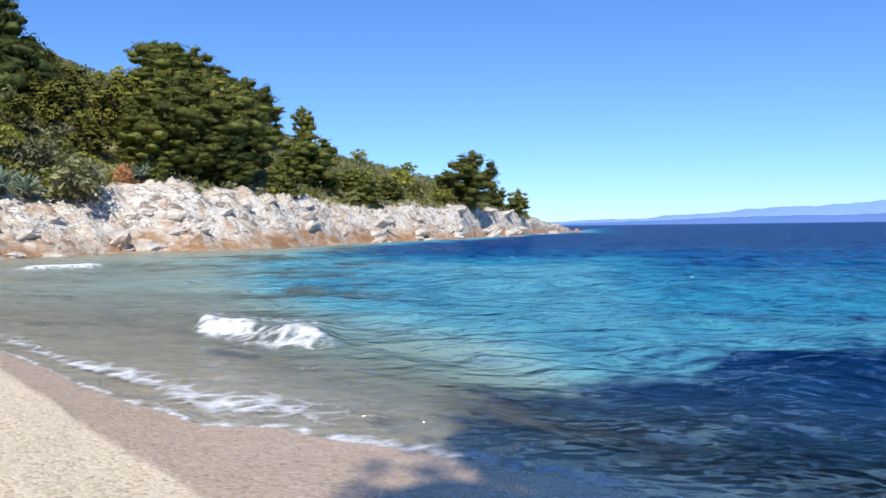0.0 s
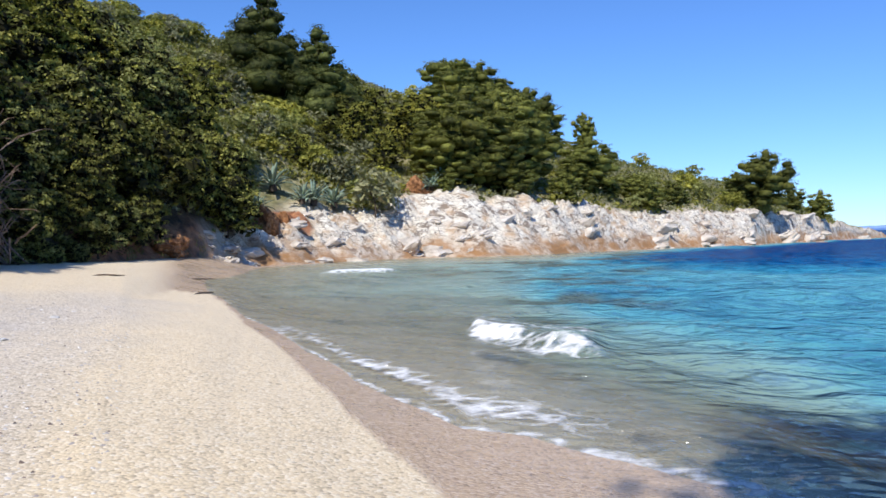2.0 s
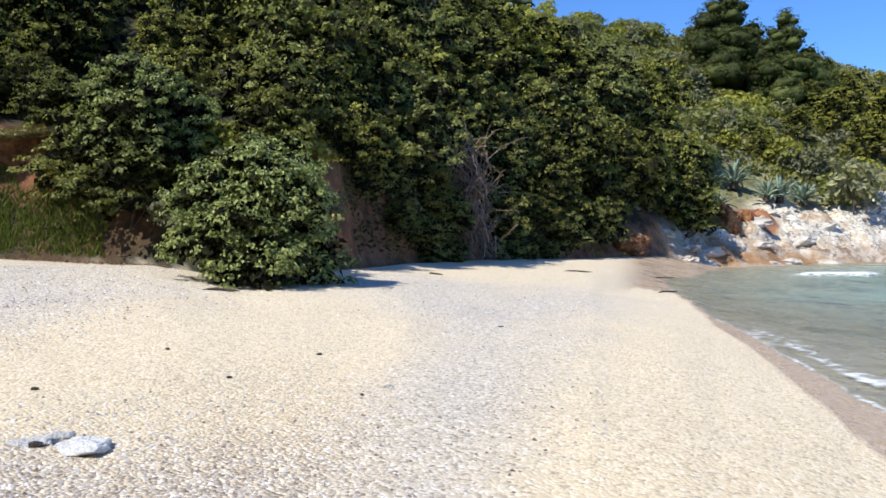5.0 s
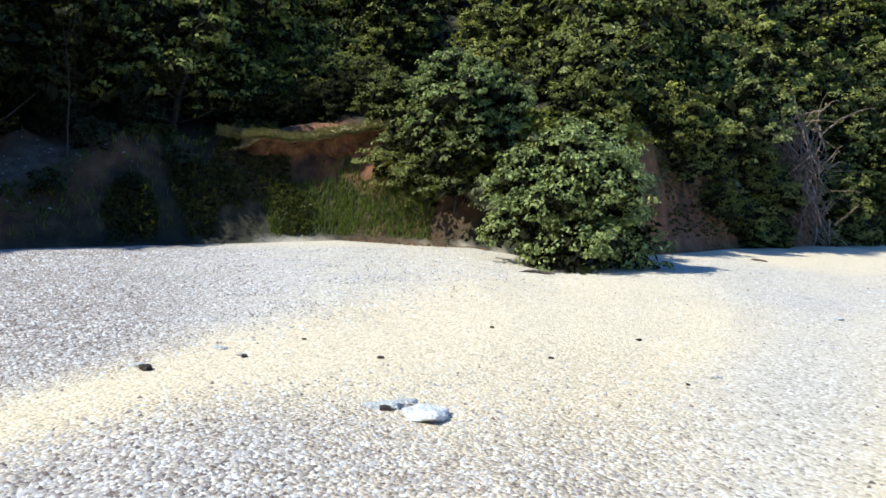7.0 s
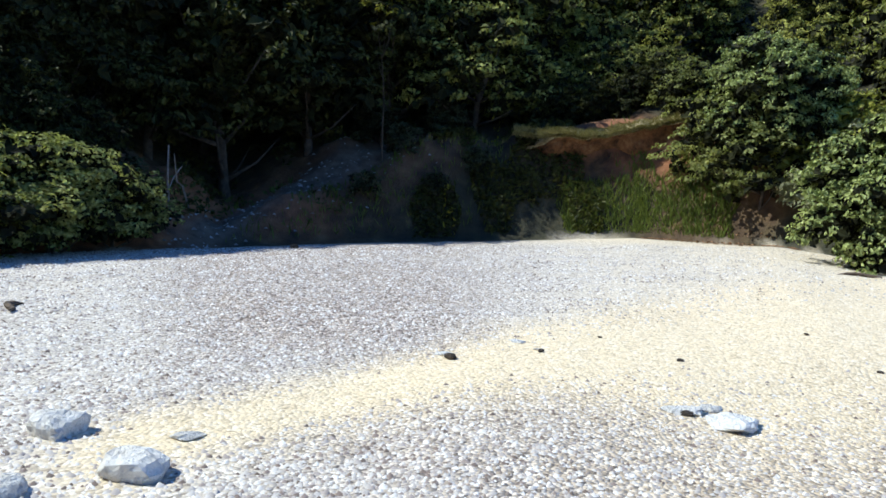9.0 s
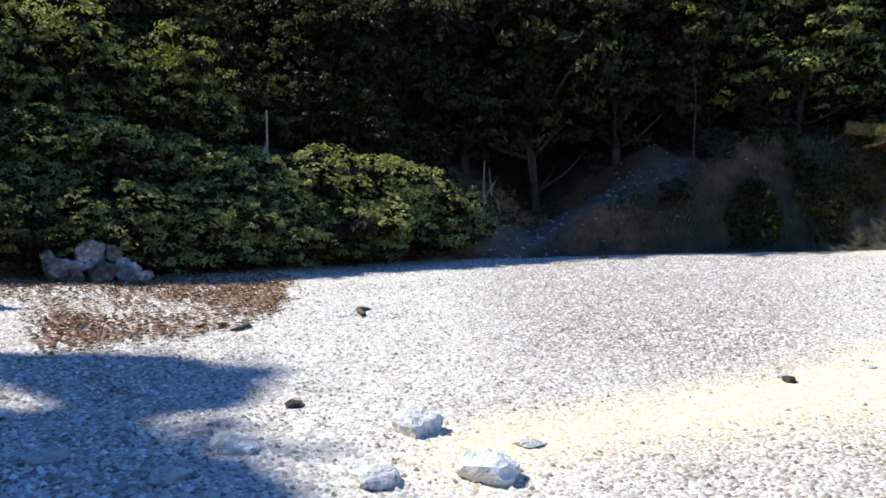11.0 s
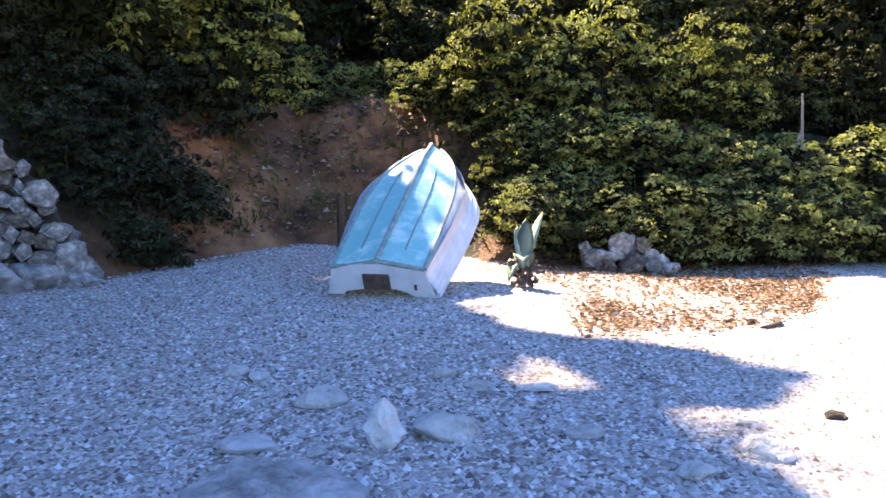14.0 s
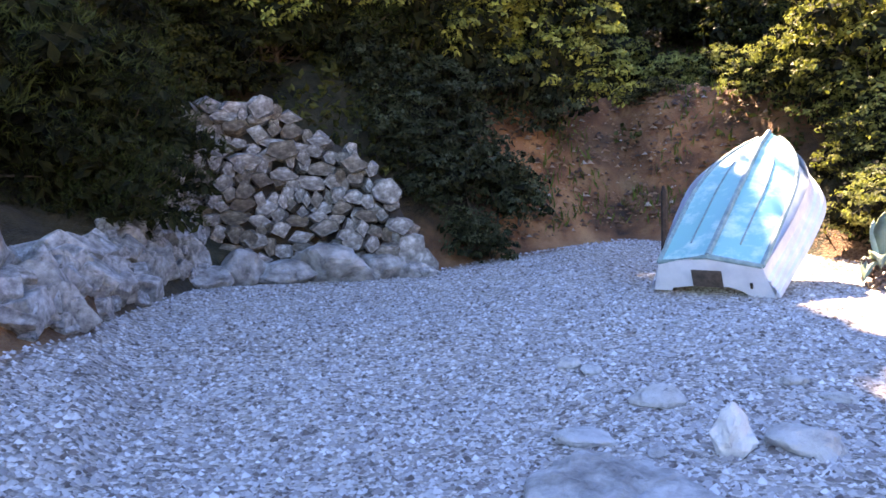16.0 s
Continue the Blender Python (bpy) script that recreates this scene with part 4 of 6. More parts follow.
    # woods behind the beach
    for az, r, top in ((39.2, 55, 7.2), (43, 51, 8.5), (45.5, 45, 9.0), (51, 38, 10.5), (54.5, 34, 11), (58, 31, 13), (62, 29, 14),
                       (50, 52, 18), (55, 48, 20), (60, 42, 21), (66, 33, 20), (70, 31, 16), (75, 34, 18), (67, 42, 26), (73, 44, 26),
                       (80, 40, 24), (86, 36, 22), (92, 36, 24), (98, 34, 28), (104, 34, 29), (110, 32, 28), (116, 30, 25),
                       (122, 26, 19), (128, 25, 18.5), (134, 24, 18.5), (80, 35, 19), (77.5, 33, 19), (94, 29.5, 16)):
        fit_tree(pick.choice(NEAR_OAKS) if az < 97 else OVERHANG, az, r, top, 9.0 if az < 97 else 10.0)
    for az, r, top in ((84, 48, 30), (95, 46, 30), (106, 44, 31), (117, 38, 31), (124, 40, 31), (130, 42, 30), (136, 38, 27), (126, 33, 19), (134, 31, 18), (142, 28, 17.5), (150, 27, 17.3), (156, 29, 17), (101, 38, 28), (112, 36, 29)):
        fit_tree(FAR_OAK, az, r, top, 6.0)
    # Paler leaves stand in for sunlight on the trees at azimuth 83 to 92.
    for az, r, top in ((44.6, 60, 16.2), (47, 56, 16.6), (41.5, 62, 14.5), (39.5, 66, 13.5), (37, 72, 12.6), (47.5, 74, 18), (52, 70, 19), (57, 62, 20), (145, 20, 14.5), (149, 21.5, 13), (79, 29, 13.4), (86, 30.5, 15), (89.5, 31, 17), (83, 33, 17), (92, 32, 18), (75, 27.5, 11), (72, 26, 9.5)):
        fit_tree(pick.choice(NEAR_LIGHT), az, r, top, 6.5, -0.15, 1.1)
    for az, r, s in ((176.5, 22, 0.95), (181, 20, 0.9), (188, 18, 0.9), (194, 17, 0.9), (171, 28, 0.9), (178, 27, 1.2), (186, 25, 1.2)):
        plant(pick.choice(NEAR_PINES), az, r, s)
    for az, r, s in ((175.5, 17.4, 0.7), (178.0, 16.6, 0.6), (181.0, 16.8, 0.65), (184.0, 16.2, 0.6), (187.0, 15.7, 0.55), (189.6, 15.3, 0.5), (179.5, 18.6, 0.9), (185.0, 18.4, 0.9), (191.5, 16.6, 0.8)):
        plant(DARK_THICKET, az, r, s)
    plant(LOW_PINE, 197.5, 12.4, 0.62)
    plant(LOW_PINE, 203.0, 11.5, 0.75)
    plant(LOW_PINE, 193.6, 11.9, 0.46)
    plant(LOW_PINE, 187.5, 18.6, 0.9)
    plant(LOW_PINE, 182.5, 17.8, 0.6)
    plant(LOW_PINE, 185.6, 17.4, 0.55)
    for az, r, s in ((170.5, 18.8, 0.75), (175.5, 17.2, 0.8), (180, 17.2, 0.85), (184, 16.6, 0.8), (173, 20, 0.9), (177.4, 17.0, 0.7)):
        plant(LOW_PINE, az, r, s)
    # tall pines beside and behind the standpoint that shade the shingle
    plant(SHADE_PINE, 176.1, 25.1, 0.61, 30, 2.0)
    for az, r, s in ((163.0, 26.5, 0.6), (159.5, 27.0, 0.5), (166.0, 25.5, 0.6)):
        plant(OVERHANG, az, r, s)
    plant(UMBRELLA, 208.1, 6.8, 0.55, 80, 3.5)
    for az, r, s in ((182.4, 23.6, 1.02), (191, 20.5, 1.15), (187, 27, 1.12), (199, 17.5, 1.1), (213, 10.6, 0.9), (231, 8.5, 1.06), (243, 10.6, 1.06), (237, 9, 1.0), (212, 16, 1.05), (252, 12, 1.1)):
        plant(SHADE_PINE, az, r, s, az * 7)
    for az, r, s in ((166, 18.5, 0.5), (171, 18, 0.55), (176, 17, 0.5), (180, 16.6, 0.55), (185, 16.2, 0.5), (169.5, 22, 0.6), (176, 21, 0.75), (184, 20, 0.8), (191, 19, 0.8), (172, 26, 1.0), (182, 24, 1.1), (165, 31, 0.6)):
        plant(pick.choice(NEAR_OAKS), az, r, s)
    fit_tree(NEAR_OAKS[1], 91.5, 27.6, 19, 9.0)
    fit_tree(NEAR_OAKS[0], 88.5, 29.5, 21, 9.0)
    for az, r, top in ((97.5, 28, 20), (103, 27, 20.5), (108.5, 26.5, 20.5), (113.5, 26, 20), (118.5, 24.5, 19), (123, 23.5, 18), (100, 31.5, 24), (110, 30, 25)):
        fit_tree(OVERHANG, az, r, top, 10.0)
    fit_tree(YELLOW_TREE, 97.9, 25.4, 17.2, 9.0)
    # thicket on the bank behind the beach
    az = 40.5
    while az < 63.5:
        k = [float(v) for v in knots(az)]
        for f in ((0.4, 1.9, 4.2, 7.5, 12) if az > 44 else (0.4, 1.9, 4.2)):
            if pick.random() < 0.88 and not (52.5 < az < 62 and f < 1) and not (48 < az < 52.5 and f < 2):
                kind = pick.choice(THICKET)
                plant(kind, az + pick.uniform(-0.7, 0.7), k[4] + f + pick.uniform(-0.3, 0.6), (0.65 + 0.06 * f) * pick.uniform(0.8, 1.25))
        az += 2.2
    for az, past, s in ((44.2, 0.0, 0.45), (45.6, -0.2, 0.4), (46.9, 0.0, 0.55), (48.0, -0.3, 0.42), (51.3, -0.1, 0.5), (52.4, -0.3, 0.42), (53.2, 0.3, 0.6), (50.6, -0.6, 0.25), (47.4, 0.7, 0.7), (51.6, 0.9, 0.8), (53.0, 1.4, 0.8), (48.4, 1.2, 0.8)):
        plant(pick.choice(LOW_BUSH), az, float(knots(az)[4]) + past, s)
    for az, past, s in ((55.2, 1.6, 0.45), (56.8, 1.3, 0.4), (54.6, 0.6, 0.35)):
        plant(THICKET[1], az, float(knots(az)[4]) + past, s)
    fit_tree(BUSH[0], 64.3, 19.6, 8.3, 4.0, -0.45)
    plant(BUSH[1], 71, 23.6, 0.8)
    for az, r, s in ((77.2, 26.6, 0.36), (78.6, 26.8, 0.4), (80.2, 26.9, 0.4), (81.6, 26.8, 0.42), (83.2, 26.7, 0.4), (84.8, 26.8, 0.42), (86.4, 26.8, 0.4), (70.2, 25.6, 0.5), (68.6, 25.2, 0.5), (71.8, 26.6, 0.6), (69.4, 27.4, 0.7), (78.0, 27.4, 0.5), (80.0, 27.6, 0.5), (82.2, 28.0, 0.55), (84.4, 27.6, 0.5), (86.6, 28.0, 0.55), (89, 28.2, 0.5), (81, 29.4, 0.7), (84, 29.6, 0.7)):
        plant(DARK_THICKET if 74 < az and r < 27.2 else THICKET[0], az, r, s)
    for az, r, top in ((72.4, 22.9, 8.2), (74.6, 23.8, 9.6), (76.8, 25.6, 11.5)):
        fit_tree(THICKET[1], az, r, top, 4.0, -0.15, 1.1)
    for az, r, top in ((115.8, 20.6, 4.2), (119.5, 19.4, 5.6), (124, 18.6, 6.8), (128.5, 17.8, 6.6), (132.5, 17.2, 7.4), (137.0, 16.8, 8.4), (141.5, 16.8, 8.6), (140.8, 15.7, 4.6), (144.3, 15.6, 4.4), (135.6, 15.9, 4.0), (138.6, 17.2, 5.2), (133.0, 16.3, 4.2), (130.2, 16.6, 3.4), (126.6, 17.2, 3.6), (122.5, 18.2, 3.4)):
        fit_tree(pick.choice(LOW_BUSH), az, r, top, 2.6, -0.1, 1.15)
    for az, r, top in ((130.5, 19.6, 12), (133.5, 18.8, 14.5), (136.6, 18.4, 13.5), (139.6, 18.0, 16), (142.6, 18.0, 14), (145.4, 18.4, 16.5), (148.0, 19.2, 14.5), (143.5, 16.6, 9), (146.3, 16.8, 8.0), (117, 23, 9), (120.5, 22, 11), (124, 21.5, 12), (127.5, 21, 12), (130, 22.5, 14), (143.6, 17.4, 7.5), (147, 17.5, 7.5), (138, 21, 18), (147, 22, 18), (134, 22, 18), (142, 22, 19)):
        # Sunlit and shaded shrubs are told apart by leaf colour here.
        fit_tree(DARK_THICKET if r >= 21 else THICKET[1] if (az > 137.5 or r < 18) and pick.random() < 0.85 else THICKET[0], az, r, top, 4.0, -0.15, 1.0)
    for az, r, s in ((167.5, 16.2, 0.42), (169, 16.0, 0.5), (170.8, 15.6, 0.55), (172.4, 15.4, 0.5), (168.6, 17.8, 0.6), (171.4, 17.4, 0.6), (166.4, 18.2, 0.5), (169.8, 19.5, 0.7), (164.6, 20.4, 0.5), (157, 21.8, 0.42), (160.5, 22.5, 0.5), (154.6, 21.5, 0.4), (163, 22.5, 0.55)):
        plant(ROSEMARY if r < 20.5 else LOW_BUSH[0], az, r, s * (1.7 if r < 20.5 else 1.2))
    for az, r, s in ((176.3, 15.5, 0.7), (177.4, 16.0, 0.75), (178.6, 16.3, 0.75), (175.2, 15.1, 0.6), (174.4, 14.8, 0.45), (180, 16.8, 0.7), (176.8, 16.8, 0.9), (179.2, 17.2, 0.9), (173, 15.2, 0.6), (174.2, 15.9, 0.8), (172.2, 16.4, 0.9), (175.6, 16.4, 0.8), (171, 14.9, 0.55), (169.4, 14.9, 0.5), (91, 25.2, 0.5), (94, 24.4, 0.45), (96.5, 25.6, 0.6), (99, 24.2, 0.5), (115, 22.5, 0.6), (93, 26.8, 0.8), (98, 27, 0.8)):
        plant(ROSEMARY, az, r, s)
    for i in range(40):
        plant(pick.choice((GREY_HERB, GREY_HERB, ROSEMARY)), pick.uniform(151, 168), 19.4 + 4.6 * pick.random() ** 0.8, pick.uniform(0.22, 0.5), None, 0.6)
    for az, r, s in ((150.4, 19.3, 0.4), (148.8, 18.7, 0.42), (152, 19.5, 0.36), (147.6, 18.1, 0.42), (150.5, 20.6, 0.3)):
        plant(THICKET[1], az, r, s)
    for az, r, top in ((149, 23, 15), (151, 24.5, 15.5), (153.2, 23.5, 13), (150, 28, 17.5), (152.5, 27, 17.5), (154.2, 25, 17), (155.8, 26.5, 17.5), (152, 31, 19.5), (155, 32, 19.5)):
        fit_tree(THICKET[0] if az < 152 else DARK_THICKET, az, r, top, 4.0, -0.15, 1.1)
    for i in range(22):
        plant(DARK_THICKET, pick.uniform(148, 168), pick.uniform(22, 34), pick.uniform(0.35, 0.85))
    # low growth along the bank
    for i in range(46):
        az = pick.choice((pick.uniform(42, 62), pick.uniform(65, 73)))
        k = [float(v) for v in knots(az)]
        low = pick.choice(FAR_SHRUBS + [FAR_GREY])
        plant(low, az, k[4] + (k[6] - k[4]) * pick.uniform(0.2, 1.4), pick.uniform(0.22, 0.5))


def make_scrub():
    """Low garrigue that covers the open slope."""
    gen = np.random.default_rng(55)
    n = 10500
    a = np.where(gen.random(n) < 0.6, gen.uniform(-6, 46, n), gen.uniform(24, 44, n))
    k = knots(a)
    r = k[6] + 2 + (k[10] - k[6] + 4) * gen.random(n)
    keep = ~((a > 26) & (a < 33) & (r < 80)) & ~((a > 18.5) & (a < 22.5) & (r < 90))
    a, r = a[keep], r[keep]
    x, y = -r * np.sin(np.radians(a)), r * np.cos(np.radians(a))
    z = land(x, y)[0]
    for i, (mat, name, label) in enumerate(((MAT_MID, "olive_scrub", "olive-green low scrub covering the slope"), (MAT_GREY, "grey_scrub", "grey-green low scrub covering the slope"), (MAT_LIGHT, "light_scrub", "yellow-green low scrub covering the slope"))):
        x2, y2, z2 = x[i::3], y[i::3], z[i::3]
        m = len(x2)
        puff = gen.normal(0, 1, (m, 9, 3))
        puff /= np.linalg.norm(puff, axis=2, keepdims=True)
        puff[:, :, 2] = np.abs(puff[:, :, 2])
        at = np.stack([x2, y2, z2], 1)[:, None, :] + puff * gen.uniform(0.35, 0.95, (m, 1, 1))
        me = leaf_mesh(name, at.reshape(-1, 3), puff.reshape(-1, 3), 0.5, 0.3, gen)
        tagged(hang(name, me, mat), label, "scrub", "", "stuff")


make_woods()
make_scrub()


# ---- stones and rocks ----
def lump(name, seed, rough=0.22, cuts=2, flat=(1, 1, 1), sharp=0.0, sides=13):
    """An angular worn stone about one metre across, as mesh data."""
    gen = random.Random(seed * 7 + 1)
    planes = []
    for i in range(sides):
        n = Vector((gen.gauss(0, 1), gen.gauss(0, 1), gen.gauss(0, 1))).normalized()
        planes.append((n, gen.uniform(0.34, 0.5)))
    bm = bmesh.new()
    bmesh.ops.create_icosphere(bm, subdivisions=cuts, radius=0.5)
    off = Vector((seed * 3.7, seed * 1.9, seed * 5.3))
    for v in bm.verts:
        d = v.co.normalized()
        reach = min([0.56] + [h / n.dot(d) for n, h in planes if n.dot(d) > 0.2])
        reach *= 1 + noise.noise(d * 1.7 + off) * rough * 0.6 + noise.noise(d * 5.0 + off) * rough * 0.35 + (noise.noise(d * 11 + off) * rough * 0.2 if cuts > 2 else 0)
        v.co = Vector((d.x * reach * flat[0], d.y * reach * flat[1], d.z * reach * flat[2]))
    me = bpy.data.meshes.new(name)
    bm.to_mesh(me)
    bm.free()
    return me


def block(name, seed):
    """A rough broken block about one metre across with a many-sided face towards -y."""
    gen = random.Random(seed)
    bm = bmesh.new()
    n = gen.choice((4, 5, 5, 6, 7))
    for i in range(n):
        a = (i + gen.uniform(-0.25, 0.25)) * 2 * math.pi / n
        for y, w in ((-0.42, 0.45), (-0.33, 0.53), (0.4, 0.50)):
            k = w * gen.uniform(0.9, 1.2)
            bm.verts.new((k * math.cos(a), y + gen.uniform(-0.03, 0.03), k * math.sin(a)))
    hull = bmesh.ops.convex_hull(bm, input=bm.verts[:])
    bmesh.ops.delete(bm, geom=list(set(g for g in hull["geom_interior"] + hull["geom_unused"] if isinstance(g, bmesh.types.BMVert))), context="VERTS")
    bmesh.ops.bevel(bm, geom=bm.edges[:], offset=0.022, segments=1, affect="EDGES")
    me = bpy.data.meshes.new(name)
    bm.to_mesh(me)
    bm.free()
    return me


def with_mat(me, mat):
    me.materials.append(mat)
    return me


ROUND_STONES = [with_mat(lump("stone", 10 + i, 0.2, 3, (1, 0.85, 0.62), 0, 10), MAT_STONE) for i in range(5)]


def beach_stone(az, r, size, tall=1.0, i=0, label="pale weathered limestone lying on the shingle", sink=0.35, turn=0.0):
    me = ROUND_STONES[i % 5].copy()
    p = spot(az, r)
    ob = new("beach_stone", me)
    ob.matrix_world = pose(p.x, p.y, p.z + size * 0.31 * tall * (1 - sink * 2) + 0.0, 0, 0, turn + i * 47) @ Matrix.Diagonal((size, size, size * tall, 1))
    return tagged(ob, label, "stone", "stones on the beach")


def make_stones():
    for i, (az, r, size, tall) in enumerate(((118.2, 5.6, 0.36, 1.1), (113.9, 4.75, 0.42, 0.9), (130.4, 5.2, 0.30, 0.8), (132.5, 7.8, 0.17, 0.8), (134.6, 4.75, 0.22, 0.9), (121.5, 4.65, 0.30, 0.7),
                                             (150.2, 5.3, 0.48, 0.75), (158.9, 6.2, 0.36, 0.8), (164.2, 7.2, 0.26, 0.7), (162.9, 7.0, 0.2, 0.8),
                                             (163.2, 5.4, 0.40, 0.4), (150.8, 6.8, 0.22, 0.7), (144.2, 6.6, 0.34, 0.35), (148.3, 6.5, 0.26, 0.4), (152.5, 8.6, 0.1, 0.7), (166, 9.5, 0.12, 0.6), (158.9, 5.1, 0.16, 0.6), (170.5, 10.2, 0.1, 0.7), (157.4, 8.9, 0.12, 0.7),
                                             (140.5, 8.3, 0.14, 0.6), (141.5, 5.4, 0.28, 0.5), (47.5, 14, 0.2, 0.5), (44.8, 18, 0.22, 0.5), (55.2, 8.2, 0.11, 0.6), (87.2, 8.2, 0.10, 0.5))):
        beach_stone(az, r, size, tall, i)
    # large half-buried block
    p = spot(162.0, 4.25)
    ob = new("half_buried_rock", with_mat(lump("half_buried_rock", 33, 0.3, 5, (1.25, 0.8, 0.5), 0.05, 10), MAT_BOULDER))
    ob.matrix_world = pose(p.x, p.y, p.z - 0.04, 4, 3, 75) @ Matrix.Diagonal((1.02, 1.0, 0.9, 1))
    tagged(ob, "large cracked pale rock half buried in the shingle", "rock")
    # upright pointed stone
    p = spot(154.5, 5.15)
    bm = bmesh.new()
    bmesh.ops.create_icosphere(bm, subdivisions=3, radius=0.5)
    for v in bm.verts:
        t = v.co.z + 0.5
        w = 0.34 * (1.05 - 0.62 * t)
        n = 1 + 0.45 * noise.noise(v.co * 4) + 0.2 * noise.noise(v.co * 9)
        v.co = Vector((v.co.x * w * 2 * 0.7 * n, v.co.y * w * 2 * 0.6 * n, t * 0.42 - 0.06))
    ob = part("upright_stone", bm, MAT_STONE)
    ob.matrix_world = pose(p.x, p.y, p.z, 4, -6, 40) @ Matrix.Diagonal((0.64, 0.64, 0.8, 1))
    tagged(ob, "pointed white stone standing upright in the shingle", "stone", "stones on the beach")
    # flat white slabs
    chalk = stone_material("chalk_white_stone", (0.66, 0.65, 0.63), (0.80, 0.79, 0.77), (0.86, 0.855, 0.845), 5)
    for i, (az, r, size) in enumerate(((74.6, 6.0, 0.52), (77.9, 6.2, 0.30), (76.2, 6.35, 0.24), (88.5, 8.6, 0.2), (93.6, 7.95, 0.2), (110.5, 5.4, 0.22))):
        p = spot(az, r)
        ob = new("flat_stone", with_mat(lump("flat_stone", 210 + i, 0.3, 3, (1, 0.8, 0.22)), chalk))
        ob.matrix_world = pose(p.x, p.y, p.z + size * 0.02, 3, -3, i * 63) @ Matrix.Diagonal((size, size, size, 1))
        tagged(ob, "flat chalk-white stone lying in the shingle", "stone", "stones on the beach")
    # dark stones
    dark = stone_material("dark_brown_stone", (0.03, 0.025, 0.02), (0.08, 0.06, 0.045), (0.16, 0.13, 0.10), 8)
    me = with_mat(lump("dark_stone", 51, 0.3, 2, (1, 0.7, 0.5)), dark)
    for az, r, size in ((93.2, 7.75, 0.17), (87.0, 8.1, 0.09), (77.8, 8.1, 0.08), (77.6, 6.1, 0.10), (126.3, 6.3, 0.16), (104, 20.6, 0.3), (66, 8.6, 0.07), (60, 10, 0.08), (70, 10, 0.07), (83, 9, 0.06), (57, 7.7, 0.06), (132.0, 9.75, 0.14), (130.6, 9.8, 0.16)):
        p = spot(az, r)
        ob = new("dark_stone", me)
        ob.matrix_world = pose(p.x, p.y, p.z + size * 0.1, 0, 0, az * 31) @ Matrix.Diagonal((size, size, size, 1))
        tagged(ob, "small dark brown stone on the pale shingle", "stone", "dark stones on the beach")
    # stone heap under the bushes
    heap = thing("stone_heap", spot(138.2, 14.6), "heap of grey and white boulders below the bushes", "rocks")
    for i, (x, y, z, s) in enumerate(((-0.55, 0, 0.25, 0.75), (0.1, -0.1, 0.2, 0.6), (0.5, 0.1, 0.15, 0.55), (-0.1, 0.15, 0.55, 0.6), (-0.75, 0.2, 0.4, 0.5), (0.3, 0.25, 0.5, 0.45), (-0.35, -0.25, 0.1, 0.4), (0.75, -0.1, 0.1, 0.35))):
        ob = hang("boulder", with_mat(lump("boulder", 60 + i, 0.6, 3, (1, 0.9, 0.7), 0.08), MAT_WALLSTONE), None, heap)
        d = way(138.6)
        side = Vector((d.y, -d.x, 0))
        o = (side * x + d * y) * 0.9
        ob.matrix_basis = pose(o.x, o.y, z * 0.85, i * 40, i * 25, i * 70) @ Matrix.Diagonal((s * 0.85, s * 0.85, s * 0.75, 1))


make_stones()


def make_shore_rocks():
    """Boulders and ledges along the rocky shore."""
    shore = thing("rocky_shore", spot(12, 82), "white limestone boulders and ledges along the headland's waterline", "rocks")
    base = shore.matrix_world.translation.copy()
    kinds = [with_mat(lump("rock", 80 + i, 0.5, 3, (1, 0.8, 0.6)), MAT_ROCK) for i in range(7)]
    pick = random.Random(3)
    for i in range(64):
        az = pick.uniform(-8.5, 34.5)
        k = [float(v) for v in knots(az)]
        f = pick.random()
        r = k[4] - 0.6 + (k[6] - k[4] + 2.2) * f
        p = spot(az, r)
        s = pick.uniform(0.6, 2.4) * (1.25 - 0.5 * f) * (r / 85) ** 0.5
        ob = new("rock", kinds[i % 7])
        ob.parent = shore
        q = p - base
        ob.matrix_basis = pose(q.x, q.y, q.z - s * 0.12, pick.uniform(-25, 25), pick.uniform(-35, 5), az + pick.uniform(-40, 40)) @ Matrix.Diagonal((s * 1.5, s, s * 0.9, 1))
    # blocks where the beach meets the rocks
    for i in range(16):
        az = pick.uniform(32.5, 36.2)
        p = spot(az, pick.uniform(56, 62))
        s = pick.uniform(0.5, 1.3)
        ob = new("rock", kinds[i % 7])
        ob.parent = shore
        q = p - base
        ob.matrix_basis = pose(q.x, q.y, q.z, pick.uniform(-25, 25), pick.uniform(-25, 25), pick.uniform(0, 360)) @ Matrix.Diagonal((s * 1.3, s, s * 0.8, 1))


make_shore_rocks()


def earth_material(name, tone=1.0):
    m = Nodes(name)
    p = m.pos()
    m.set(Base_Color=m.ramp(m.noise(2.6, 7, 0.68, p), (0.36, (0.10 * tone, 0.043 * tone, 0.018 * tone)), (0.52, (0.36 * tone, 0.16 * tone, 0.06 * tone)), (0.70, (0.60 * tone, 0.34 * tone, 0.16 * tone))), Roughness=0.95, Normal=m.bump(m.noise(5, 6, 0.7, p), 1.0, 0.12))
    return m.mat


MAT_EARTH = earth_material("crumbling_orange_earth")


